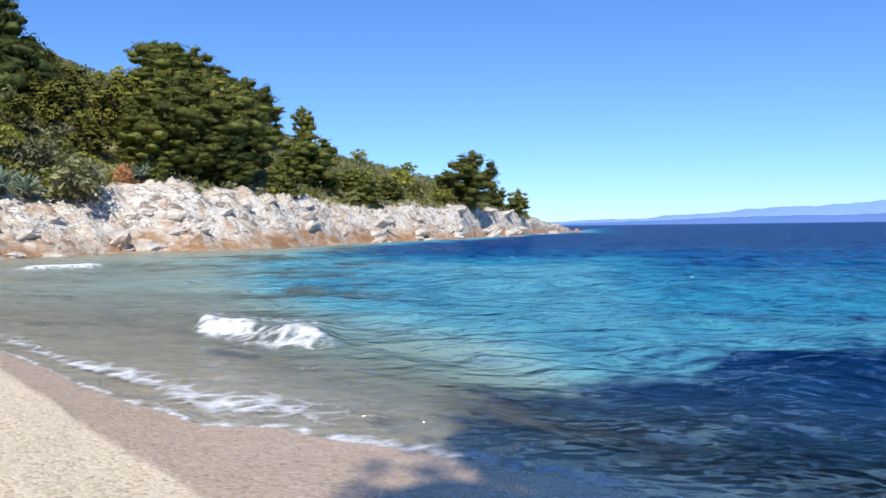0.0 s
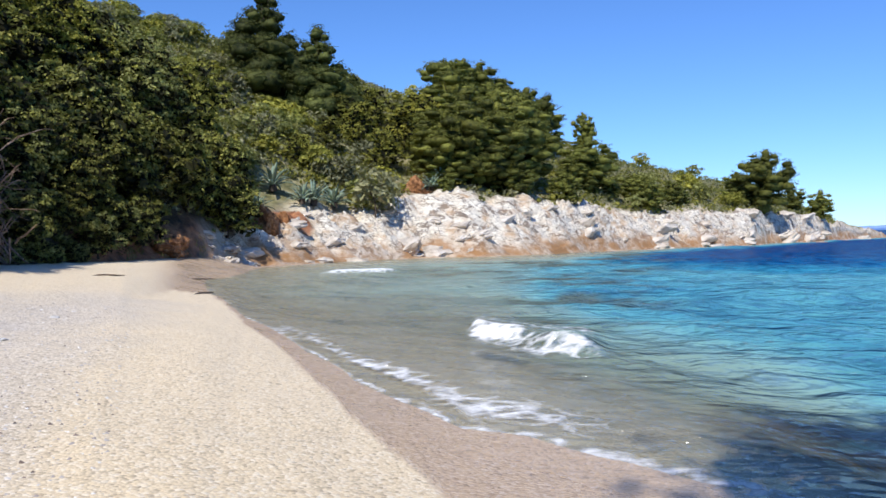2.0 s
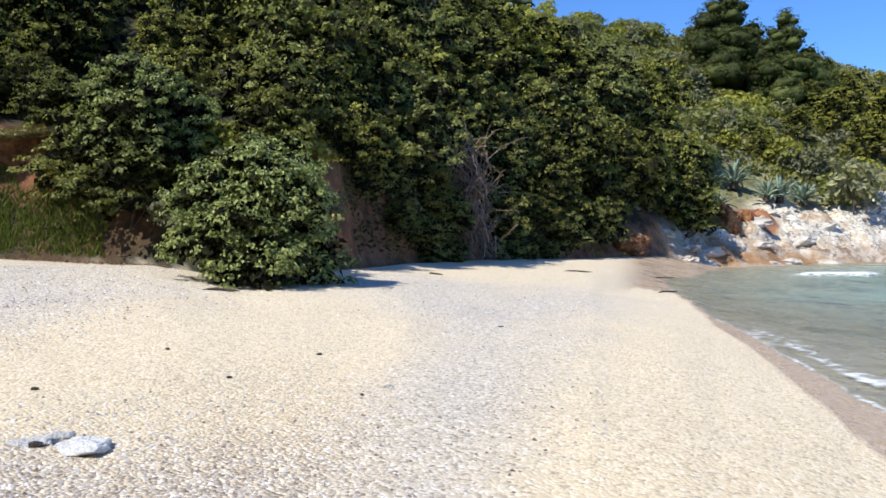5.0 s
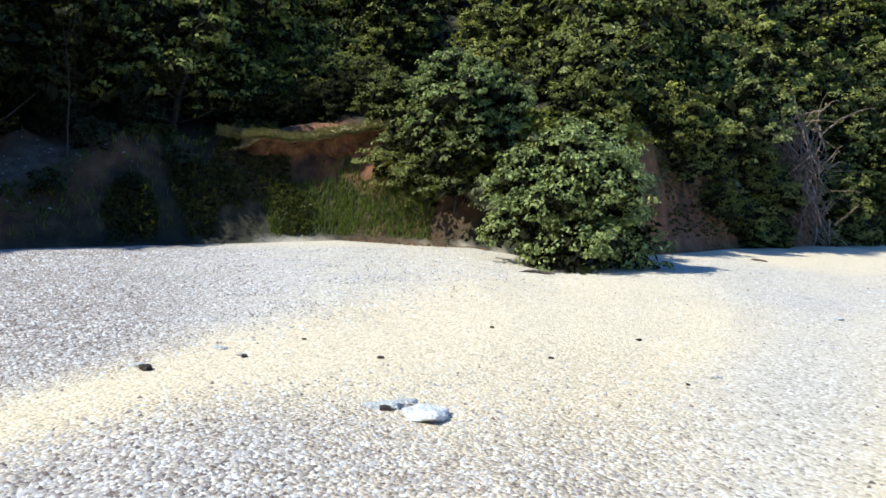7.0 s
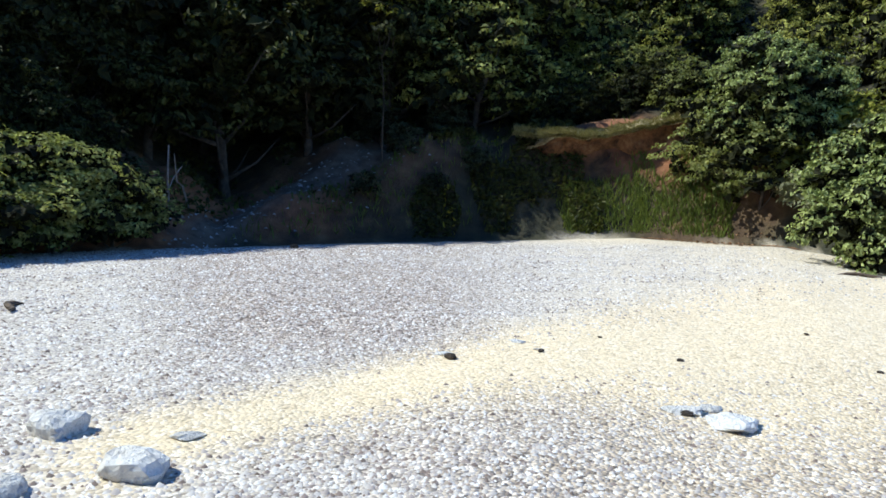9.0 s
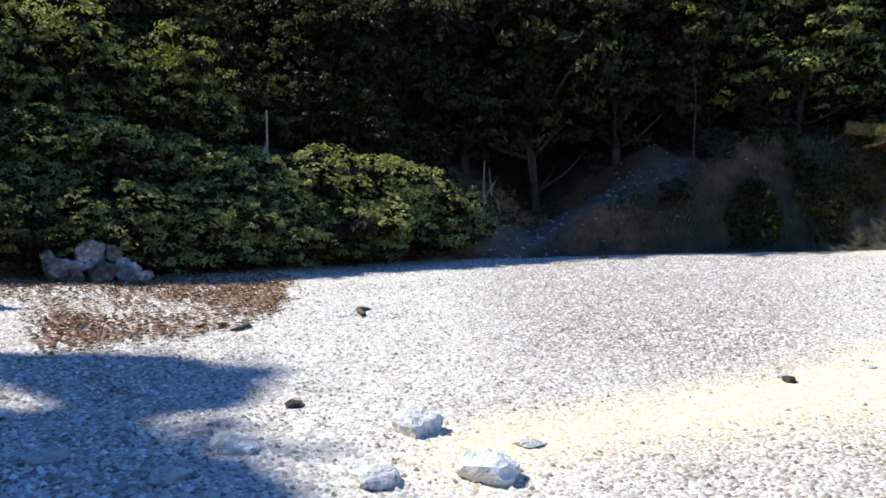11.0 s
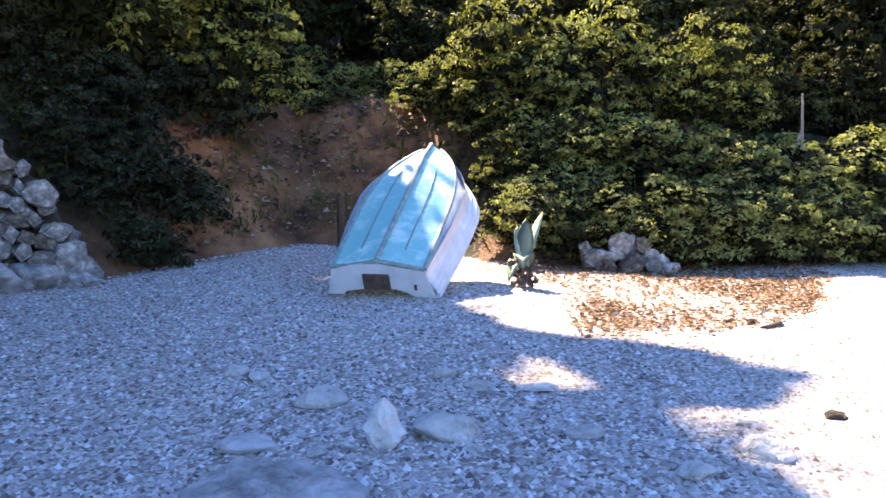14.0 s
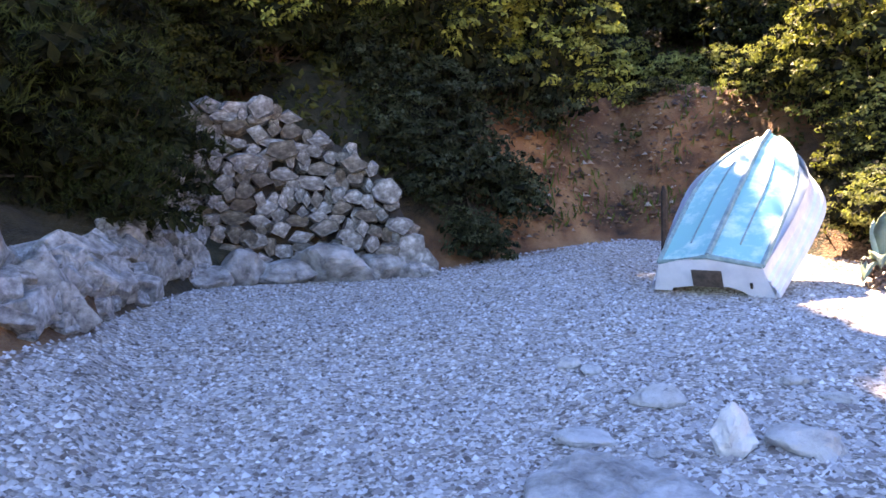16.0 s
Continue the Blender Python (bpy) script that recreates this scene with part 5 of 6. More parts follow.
def make_scars():
    for i, (az, r, wide, tall) in enumerate(((21.6, 84.2, 1.8, 2.6), (31.9, 66.5, 2.0, 3.4), (30.9, 67.5, 1.4, 2.0), (38.6, 51.2, 3.0, 1.6))):
        p = spot(az, r)
        ob = new("earth_scar", with_mat(lump("earth_scar", 300 + i, 0.5, 4, (1, 0.7, 1), 0, 12), MAT_EARTH))
        ob.matrix_world = pose(p.x, p.y, p.z + tall * 0.1, 8, 0, az) @ Matrix.Diagonal((wide, wide, tall, 1))
        tagged(ob, "bare orange earth broken open on the slope", "earth", "", "structure")


make_scars()


def make_wall():
    """Curved dry stone wall with a fallen end, and boulders at its foot."""
    wall = thing("dry_stone_wall", spot(182, 13.4), "ruined dry-stone retaining wall of grey limestone", "wall")
    base = wall.matrix_world.translation.copy()
    pick = random.Random(12)
    kinds = [with_mat(block("stone", 120 + i), MAT_WALLSTONE) for i in range(11)]

    def top(az):
        return float(np.interp(az, [172.8, 174.2, 175.2, 176.4, 178.3, 181.3, 185.8, 189.4, 193.5], [1.3, 1.75, 2.15, 2.75, 3.2, 3.6, 3.95, 3.95, 3.1]))
    R = 13.35

    def seat(az, z, back=0.0):
        d = way(az)
        r = R + 0.12 * (z - 1.2) + back + 0.15 * math.sin(az * 0.7)
        return Vector((d.x * r, d.y * r, z)) - base
    z, row = 1.2, 0
    while z < 4.0:
        h = pick.uniform(0.14, 0.23)
        az = 173.0 + pick.uniform(0, 0.8)
        while az < 193.5:
            w = pick.choice((pick.uniform(0.13, 0.24), pick.uniform(0.2, 0.42)))
            mid = az + math.degrees(w / R) / 2
            t = top(mid) + pick.uniform(-0.12, 0.1)
            if z + h * 0.6 < t:
                ob = new("stone", kinds[pick.randrange(11)])
                ob.parent = wall
                big = pick.uniform(0.9, 1.2)
                q = seat(mid, z + h * 0.5 + 0.06 * math.sin(mid * 1.9 + row) + pick.uniform(-0.05, 0.05), pick.uniform(-0.06, 0.07))
                ob.matrix_basis = pose(q.x, q.y, q.z, pick.uniform(-12, 12), 0, mid + 180 + pick.uniform(-14, 14)) @ Matrix.Rotation(radians(pick.uniform(-9, 9)), 4, "Y") @ Matrix.Diagonal((w * 1.17, 0.38, h * 1.17 * big, 1))
            az += math.degrees(w / R)
        z += h
        row += 1
    # core of the wall, dark joints
    bm = bmesh.new()
    azs = np.linspace(173.4, 193.2, 34)
    low = [bm.verts.new(seat(a, 0.9, 0.16)) for a in azs]
    high = [bm.verts.new(seat(a, top(a) - 0.08, 0.16)) for a in azs]
    lowb = [bm.verts.new(seat(a, 0.9, 0.8)) for a in azs]
    highb = [bm.verts.new(seat(a, top(a) - 0.1, 0.8)) for a in azs]
    for i in range(len(azs) - 1):
        for a, b in ((low, high), (high, highb), (highb, lowb)):
            bm.faces.new((a[i], a[i + 1], b[i + 1], b[i]))
    part("core", bm, plain_material("wall_core_earth", (0.03, 0.025, 0.02), (0.09, 0.07, 0.055), 6, 0.95), wall)
    # large corner and top stones
    for i, (az, z, w, h) in enumerate(((176.6, 2.55, 0.44, 0.34), (175.6, 2.0, 0.40, 0.24), (174.9, 1.65, 0.5, 0.42), (178.7, 3.0, 0.46, 0.28), (185.0, 3.85, 0.42, 0.34), (183.6, 3.2, 0.5, 0.26), (174.0, 1.4, 0.45, 0.4))):
        ob = new("stone", kinds[i])
        ob.parent = wall
        q = seat(az, z, -0.12)
        ob.matrix_basis = pose(q.x, q.y, q.z, 0, 10 * (i % 3) - 10, az + 180) @ Matrix.Diagonal((w, 0.45, h * 1.2, 1))
    for i, (az, r, s, tall) in enumerate(((180.2, 13.0, 1.25, 0.85), (176.9, 13.2, 0.85, 0.9), (183.2, 12.9, 1.0, 0.6), (174.8, 13.2, 0.6, 0.8), (173.7, 13.2, 0.45, 0.7), (186.2, 12.7, 1.05, 0.9), (188.3, 12.3, 0.8, 0.7))):
        p = spot(az, r)
        ob = new("foot_boulder", with_mat(lump("foot_boulder", 140 + i, 0.2, 4, (1, 0.75, 0.75), 0.06, 10), MAT_BOULDER))
        ob.matrix_world = pose(p.x, p.y, p.z + s * 0.14 * tall, 0, 0, az + i * 15) @ Matrix.Diagonal((s, s, s * tall, 1))
        tagged(ob, "large pale boulder at the foot of the dry-stone wall", "boulder", "boulders below the wall")
    # bank of broken rock that runs down to the shingle
    k2 = [with_mat(block("edge_boulder", 160 + i), MAT_BOULDER) for i in range(6)]
    line = [(188.5, 12.4), (190.5, 11.6), (192.2, 10.4), (193.8, 9.0), (195.6, 8.0), (197.8, 7.4), (200.2, 7.0), (203, 6.7)]
    for i in range(240):
        t = pick.uniform(0, 6.99)
        a, b = line[int(t)], line[int(t) + 1]
        f = t - int(t)
        az, r = a[0] + (b[0] - a[0]) * f, a[1] + (b[1] - a[1]) * f
        up = pick.random()
        p = spot(az + up * 1.5, r + up * 1.7)
        s = pick.choice((pick.uniform(0.10, 0.24), pick.uniform(0.18, 0.46)))
        ob = new("edge_boulder", k2[i % 6])
        ob.matrix_world = pose(p.x, p.y, p.z + s * 0.14, pick.uniform(-20, 20), pick.uniform(-20, 20), pick.uniform(0, 360)) @ Matrix.Diagonal((s, s, s, 1))
        tagged(ob, "broken white limestone at the edge of the shingle", "boulder", "broken rock along the shingle's edge")


make_wall()


# ---- the overturned dinghy ----
def make_boat():
    mid = Vector((-4.611, -9.852, 1.192))
    across, ahead, up = Vector((-0.738, 0.674, -0.021)), Vector((-0.571, -0.608, 0.551)), Vector((0.358, 0.419, 0.834))
    L, D = 3.4, 0.46
    white = plain_material("worn_white_gelcoat", (0.62, 0.66, 0.70), (0.84, 0.86, 0.88), 3, 0.35)
    blue = Nodes("faded_light_blue_hull_paint")
    p = blue.pos()
    blue.set(Base_Color=blue.mix(blue.ramp(blue.noise(2.4, 6, 0.65, p), (0.46, 0.0), (0.62, 1.0)), (0.17, 0.57, 0.54), (0.60, 0.80, 0.72)), Roughness=0.45, Normal=blue.bump(blue.noise(30, 4, 0.6, p), 0.1, 0.01))
    green = plain_material("green_grey_chine_strip", (0.14, 0.25, 0.24), (0.32, 0.44, 0.40), 9, 0.6)
    boat = thing("dinghy", Matrix.Translation(mid), "overturned small white dinghy with a light blue bottom, bow propped up", "boat")
    M = Matrix((across, ahead, up)).transposed()

    def P(x, y, z):
        return M @ Vector((x, y, z))

    def half(s, w, full=0.42, power=2.3):
        return w * (1 - max(0.0, (s - full) / (1 - full)) ** power) ** 0.72 if s < 1 else 0.0
    S = [i / 30 for i in range(31)]

    def chine(s, side):
        return (side * half(s, 0.615 + 0.03 * math.sin(s * 3)), s * L * 0.985, D - 0.05 + 0.04 * s - 0.06 * max(0, s - 0.7) / 0.3)

    def gun(s, side):
        return (side * half(s, 0.70 + 0.17 * math.sin(min(s, 0.6) * 2.6), 0.55, 2.0), s * L * 0.97 - 0.02, -0.02 - 0.10 * s * s)

    def keel(s):
        return (0.0, s * L, D + 0.06 + 0.02 * s - 0.10 * max(0, s - 0.8) / 0.2)
    # bottom
    bm = bmesh.new()
    rows = []
    for s in S:
        c1, k0, c2 = chine(s, -1), keel(s), chine(s, 1)
        row = []
        for t in (0, 0.25, 0.5, 0.75):
            row.append(tuple(c1[i] * (1 - t) + k0[i] * t for i in range(3)))
        for t in (0, 0.25, 0.5, 0.75, 1):
            row.append(tuple(k0[i] * (1 - t) + c2[i] * t for i in range(3)))
        rows.append([bm.verts.new(P(*v)) for v in row])
    for a, b in zip(rows, rows[1:]):
        for i in range(8):
            bm.faces.new((a[i], a[i + 1], b[i + 1], b[i]))
    bmesh.ops.remove_doubles(bm, verts=bm.verts, dist=0.004)
    bottom = part("bottom", bm, blue.mat, boat, "faded light blue hull bottom", True)
    # sides, with a stepped flange
    bm = bmesh.new()
    for side in (-1, 1):
        rows = []
        for s in S:
            c, g = chine(s, side), gun(s, side)
            out = 0.035 * side
            pts = [c]
            for t, o in ((0.30, 0.0), (0.45, 0.0), (0.48, 0.9), (0.64, 0.9), (0.67, 1.7), (0.82, 1.7), (0.85, 2.4), (1.0, 2.4)):
                pts.append((c[0] * (1 - t) + g[0] * t + out * o * (1 if s < 0.97 else 0.3), c[1] * (1 - t) + g[1] * t + 0.02 * o * (s > 0.9), c[2] * (1 - t) + g[2] * t))
            inner = (g[0] * 0.92, g[1] * 0.985, g[2] + 0.03)
            pts += [inner, (g[0] * 0.9, g[1] * 0.97, D * 0.85)]
            rows.append([bm.verts.new(P(*v)) for v in pts])
        for a, b in zip(rows, rows[1:]):
            for i in range(len(a) - 1):
                bm.faces.new((a[i], a[i + 1], b[i + 1], b[i]))
    bmesh.ops.remove_doubles(bm, verts=bm.verts, dist=0.004)
    part("topside", bm, white, boat, "white gelcoat sides with stepped rails")
    # transom with a motor cut-out
    bm = bmesh.new()
    c1, c2, k0, g1, g2 = chine(0, -1), chine(0, 1), keel(0), gun(0, -1), gun(0, 1)
    line = [(g1[0] - 0.05, 0, -0.02), (-0.52, 0, -0.02), (-0.50, 0, 0.03), (-0.28, 0, 0.07), (0.20, 0, 0.09), (0.34, 0, 0.04), (0.46, 0, -0.04), (g2[0] + 0.03, 0, -0.05), c2, k0, c1]
    front = [bm.verts.new(P(x, -0.012, z)) for x, y, z in line]
    back = [bm.verts.new(P(x, 0.045, z)) for x, y, z in line]
    bm.faces.new(front)
    bm.faces.new(back[::-1])
    for i in range(len(line)):
        j = (i + 1) % len(line)
        bm.faces.new((front[i], back[i], back[j], front[j]))
    transom = part("transom", bm, white, boat, "white transom with a motor cut-out")
    bm = bmesh.new()
    bmesh.ops.create_cube(bm, size=1, matrix=Matrix.Translation(P(-0.04, -0.03, 0.21)) @ M.to_4x4() @ Matrix.Diagonal((0.36, 0.03, 0.24, 1)))
    bmesh.ops.bevel(bm, geom=bm.edges[:], offset=0.006, segments=1, affect="EDGES")
    part("motor_pad", bm, plain_material("weathered_brown_plywood", (0.06, 0.04, 0.03), (0.16, 0.11, 0.08), 12, 0.8), transom, "weathered brown wooden motor pad")
    bm = bmesh.new()
    tube(bm, [P(0.47, -0.02, 0.10), P(0.47, -0.02, 0.17)], [0.018, 0.018], 8)
    part("eye_bolt", bm, plain_material("rusted_dark_iron", (0.03, 0.02, 0.015), (0.10, 0.06, 0.04), 20, 0.7, 0.5), transom, "dark rusted eye bolt")
    # strips
    for side in (-1, 1):
        bm = bmesh.new()
        tube(bm, [P(*chine(s, side)) for s in S[:-1]], [0.036] * 30, 6)
        part("chine_strip", bm, green, bottom, "green-grey strip along the hull's edge")
        bm = bmesh.new()
        pts = []
        for s in S[3:22]:
            c, k0 = chine(s, side), keel(s)
            pts.append(P(*(c[i] * 0.48 + k0[i] * 0.52 for i in range(3))) + up * 0.012)
        tube(bm, pts, [0.012] * len(pts), 5)
        part("strake", bm, green, bottom)
    bm = bmesh.new()
    tube(bm, [P(*chine(0, -1)), P(*keel(0)), P(*chine(0, 1))], [0.03, 0.034, 0.03], 6)
    part("stern_strip", bm, green, transom, "green-grey strip across the stern")
    bm = bmesh.new()
    tube(bm, [P(*keel(s)) + up * 0.015 for s in S[:-1]], [0.04] * 30, 6)
    part("keel", bm, green, bottom, "raised keel strip")
    # thwarts under the hull
    for y in (0.9, 1.9):
        bm = bmesh.new()
        bmesh.ops.create_cube(bm, size=1, matrix=Matrix.Translation(P(0, y, 0.12)) @ M.to_4x4() @ Matrix.Diagonal((1.2, 0.25, 0.03, 1)))
        part("thwart", bm, white, boat)
    # post behind the boat
    p = spot(157.8, 14.6)
    bm = bmesh.new()
    tube(bm, [(0, 0, -0.3), (0.01, 0, 0.5), (0.03, 0.01, 1.1), (0.05, 0.01, 1.2)], [0.07, 0.065, 0.06, 0.02], 8)
    ob = part("wooden_post", bm, plain_material("dark_rotten_wood", (0.02, 0.015, 0.012), (0.07, 0.05, 0.04), 10, 0.9))
    ob.matrix_world = Matrix.Translation(p)
    tagged(ob, "short dark wooden post beside the dinghy", "post")


make_boat()


# ---- agaves ----
def agave_leaf(length, width, lift, bend, az):
    bm = bmesh.new()
    d, side = Vector((math.cos(az), math.sin(az), 0)), Vector((-math.sin(az), math.cos(az), 0))
    n, rows = 6, []
    for i in range(n + 1):
        t = i / n
        a = lift - bend * t * t
        c = d * (length * t * math.cos(lift - bend * t * 0.5)) + Vector((0, 0, length * t * math.sin(a)))
        w = width * (0.7 + 0.9 * t - 0.2 * t * t) * (1 - t ** 3)
        up = Vector((0, 0, 1)) * 0.3 * w
        rows.append([bm.verts.new(c - side * w + up), bm.verts.new(c - Vector((0, 0, 0.02))), bm.verts.new(c + side * w + up), bm.verts.new(c - Vector((0, 0, 0.02 + 0.25 * w)))])
    for a, b in zip(rows, rows[1:]):
        for k in range(4):
            bm.faces.new((a[k], a[(k + 1) % 4], b[(k + 1) % 4], b[k]))
    return bm


def make_agave(label, size, leaves, seed):
    gen = random.Random(seed)
    root = thing("agave", Matrix(), label, "agave", "agaves")
    for i in range(leaves):
        f = i / leaves
        part("leaf", agave_leaf(size * gen.uniform(0.85, 1.1), size * 0.085, 0.25 + 1.15 * f, gen.uniform(0.1, 0.5), i * 2.4), MAT_AGAVE, root, shade=True)
    bm = bmesh.new()
    tube(bm, [(0, 0, -0.3), (0, 0, 0.05), (0, 0, size * 0.2)], [size * 0.16, size * 0.15, size * 0.05], 8)
    part("stem", bm, MAT_BARK, root)
    return root


AGAVE = make_agave("large blue-grey agave rosette above the pale rocks", 1.5, 22, 5)
for az, r, s in ((31.5, 75.5, 1.6), (27.3, 77, 1.5), (28.7, 74.5, 1.5), (29.5, 73.5, 1.2), (19.7, 87, 1.5), (20.4, 85, 1.2), (32.6, 69, 1.1)):
    plant(AGAVE, az, r, s, None, 1.0, 0.7)


def make_small_agave():
    p = spot(145.2, 12.0)
    root = thing("small_agave", Matrix.Translation(p), "uprooted green agave with thick upright leaves beside the dinghy", "agave")
    for length, width, lift, bend, az in ((0.74, 0.13, 1.45, 0.15, 3.9), (0.92, 0.10, 1.2, 0.1, 3.3), (0.66, 0.12, 1.35, 0.2, 4.6), (0.42, 0.16, 1.25, 1.3, 0.9), (0.36, 0.15, 0.9, 1.5, 0.3)):
        b = agave_leaf(length, width, lift, bend, az)
        for v in b.verts:
            v.co.z += 0.28
        part("leaf", b, MAT_AGAVE, root, shade=True)
    gen = random.Random(4)
    mat = plain_material("dry_brown_roots", (0.07, 0.045, 0.035), (0.24, 0.17, 0.13), 12, 0.95)
    for i in range(60):
        bm = bmesh.new()
        p = Vector((gen.gauss(0, 0.10), gen.gauss(0, 0.10), gen.uniform(0.02, 0.34)))
        d = Vector((gen.gauss(0, 1), gen.gauss(0, 1), gen.gauss(-0.2, 0.6))).normalized() * gen.uniform(0.06, 0.18)
        k = Vector((gen.gauss(0, 0.03), gen.gauss(0, 0.03), gen.gauss(0, 0.03)))
        pts = [p, p + d * 0.5 + k, p + d]
        tube(bm, [Vector((q.x, q.y, max(q.z, 0.01))) for q in pts], [0.035, 0.026, 0.010], 5)
        part("root", bm, mat, root)


make_small_agave()


# ---- dead wood ----
def make_dead_shrub():
    gen = random.Random(9)
    p = spot(49.8, 34.4)
    root = thing("dead_shrub", Matrix.Translation(p), "leafless tangle of brown dead branches at the foot of the bank", "shrub")
    for i in range(230):
        bm = bmesh.new()
        top = gen.uniform(0.6, 5.0)
        q = Vector((gen.gauss(0, 0.55) - 0.18 * (top - 2.4), gen.uniform(-0.2, 0.9), top))
        pts = [q]
        d = Vector((gen.gauss(0.15, 0.5), gen.gauss(-0.2, 0.3), -1.0 if gen.random() < 0.7 else 0.6)).normalized()
        for j in range(5):
            d = (d + Vector((gen.gauss(0, 0.28), gen.gauss(0, 0.25), gen.gauss(-0.05, 0.2)))).normalized()
            n = pts[-1] + d * gen.uniform(0.2, 0.5)
            pts.append(Vector((n.x, n.y, max(n.z, 0.05))))
        w = gen.uniform(0.5, 1.0)
        tube(bm, pts, [0.05 * w, 0.044 * w, 0.036 * w, 0.028 * w, 0.018 * w, 0.006], 4)
        part("branch", bm, MAT_BROWNWOOD, root)
    # bare pole in the low bushes
    p = spot(127.3, 17.5)
    root = thing("dead_sapling", Matrix.Translation(p), "bare grey dead sapling standing among low bushes", "sapling")
    bm = bmesh.new()
    tube(bm, [(0, 0, -0.2), (0.03, 0.02, 1.6), (0.0, 0.0, 3.3)], [0.04, 0.035, 0.02], 6)
    part("stem", bm, MAT_DEAD, root)
    for a, b in (((0.02, 0, 2.2), (0.35, 0.1, 1.4)), ((0.02, 0, 2.3), (-0.3, 0.1, 1.5)), ((0.0, 0, 2.6), (0.3, 0.0, 2.1))):
        bm = bmesh.new()
        tube(bm, [a, b], [0.03, 0.012], 5)
        part("branch", bm, MAT_DEAD, root)
    # bent dead branches at the foot of the shaded bank
    p = spot(112.0, 22.6)
    root = thing("dead_branch", Matrix.Translation(p), "bent pale dead branches lying on the shaded bank", "branch")
    for pts in (((-0.9, 0.1, 0.1), (-0.5, 0.1, 0.7), (-0.1, 0.1, 0.8), (0.3, 0.2, 1.5)), ((0.9, 0, 0.2), (0.4, 0.05, 0.5), (0.1, 0.1, 0.9), (-0.2, 0.2, 1.2)), ((0.2, 0, 0.1), (0.5, 0.1, 0.9), (0.4, 0.1, 1.7))):
        bm = bmesh.new()
        tube(bm, pts, [0.035, 0.03, 0.022, 0.012][:len(pts)], 5)
        part("branch", bm, MAT_DEAD, root)
    # driftwood and strand lines
    for az, r, length, turn in ((66.7, 16.9, 0.75, 60), (121.2, 10.7, 0.6, 20), (129.2, 9.75, 0.8, 25), (36.0, 30.0, 1.6, 100), (42.0, 33, 1.2, 40), (52.0, 25, 0.6, 10), (36.6, 40, 2.0, 70)):
        p = spot(az, r)
        bm = bmesh.new()
        pts = [Vector((length * (t - 0.5), 0.06 * math.sin(t * 7 + az), 0.02 + 0.02 * math.sin(t * 5))) for t in (0, 0.2, 0.4, 0.6, 0.8, 1)]
        tube(bm, pts, [0.015, 0.035, 0.04, 0.035, 0.03, 0.01], 6)
        ob = part("driftwood", bm, plain_material("dark_driftwood", (0.04, 0.03, 0.022), (0.14, 0.10, 0.07), 10, 0.9))
        ob.matrix_world = pose(p.x, p.y, p.z, 0, 0, turn)
        tagged(ob, "dark piece of driftwood lying on the beach", "driftwood", "driftwood on the beach")


make_dead_shrub()


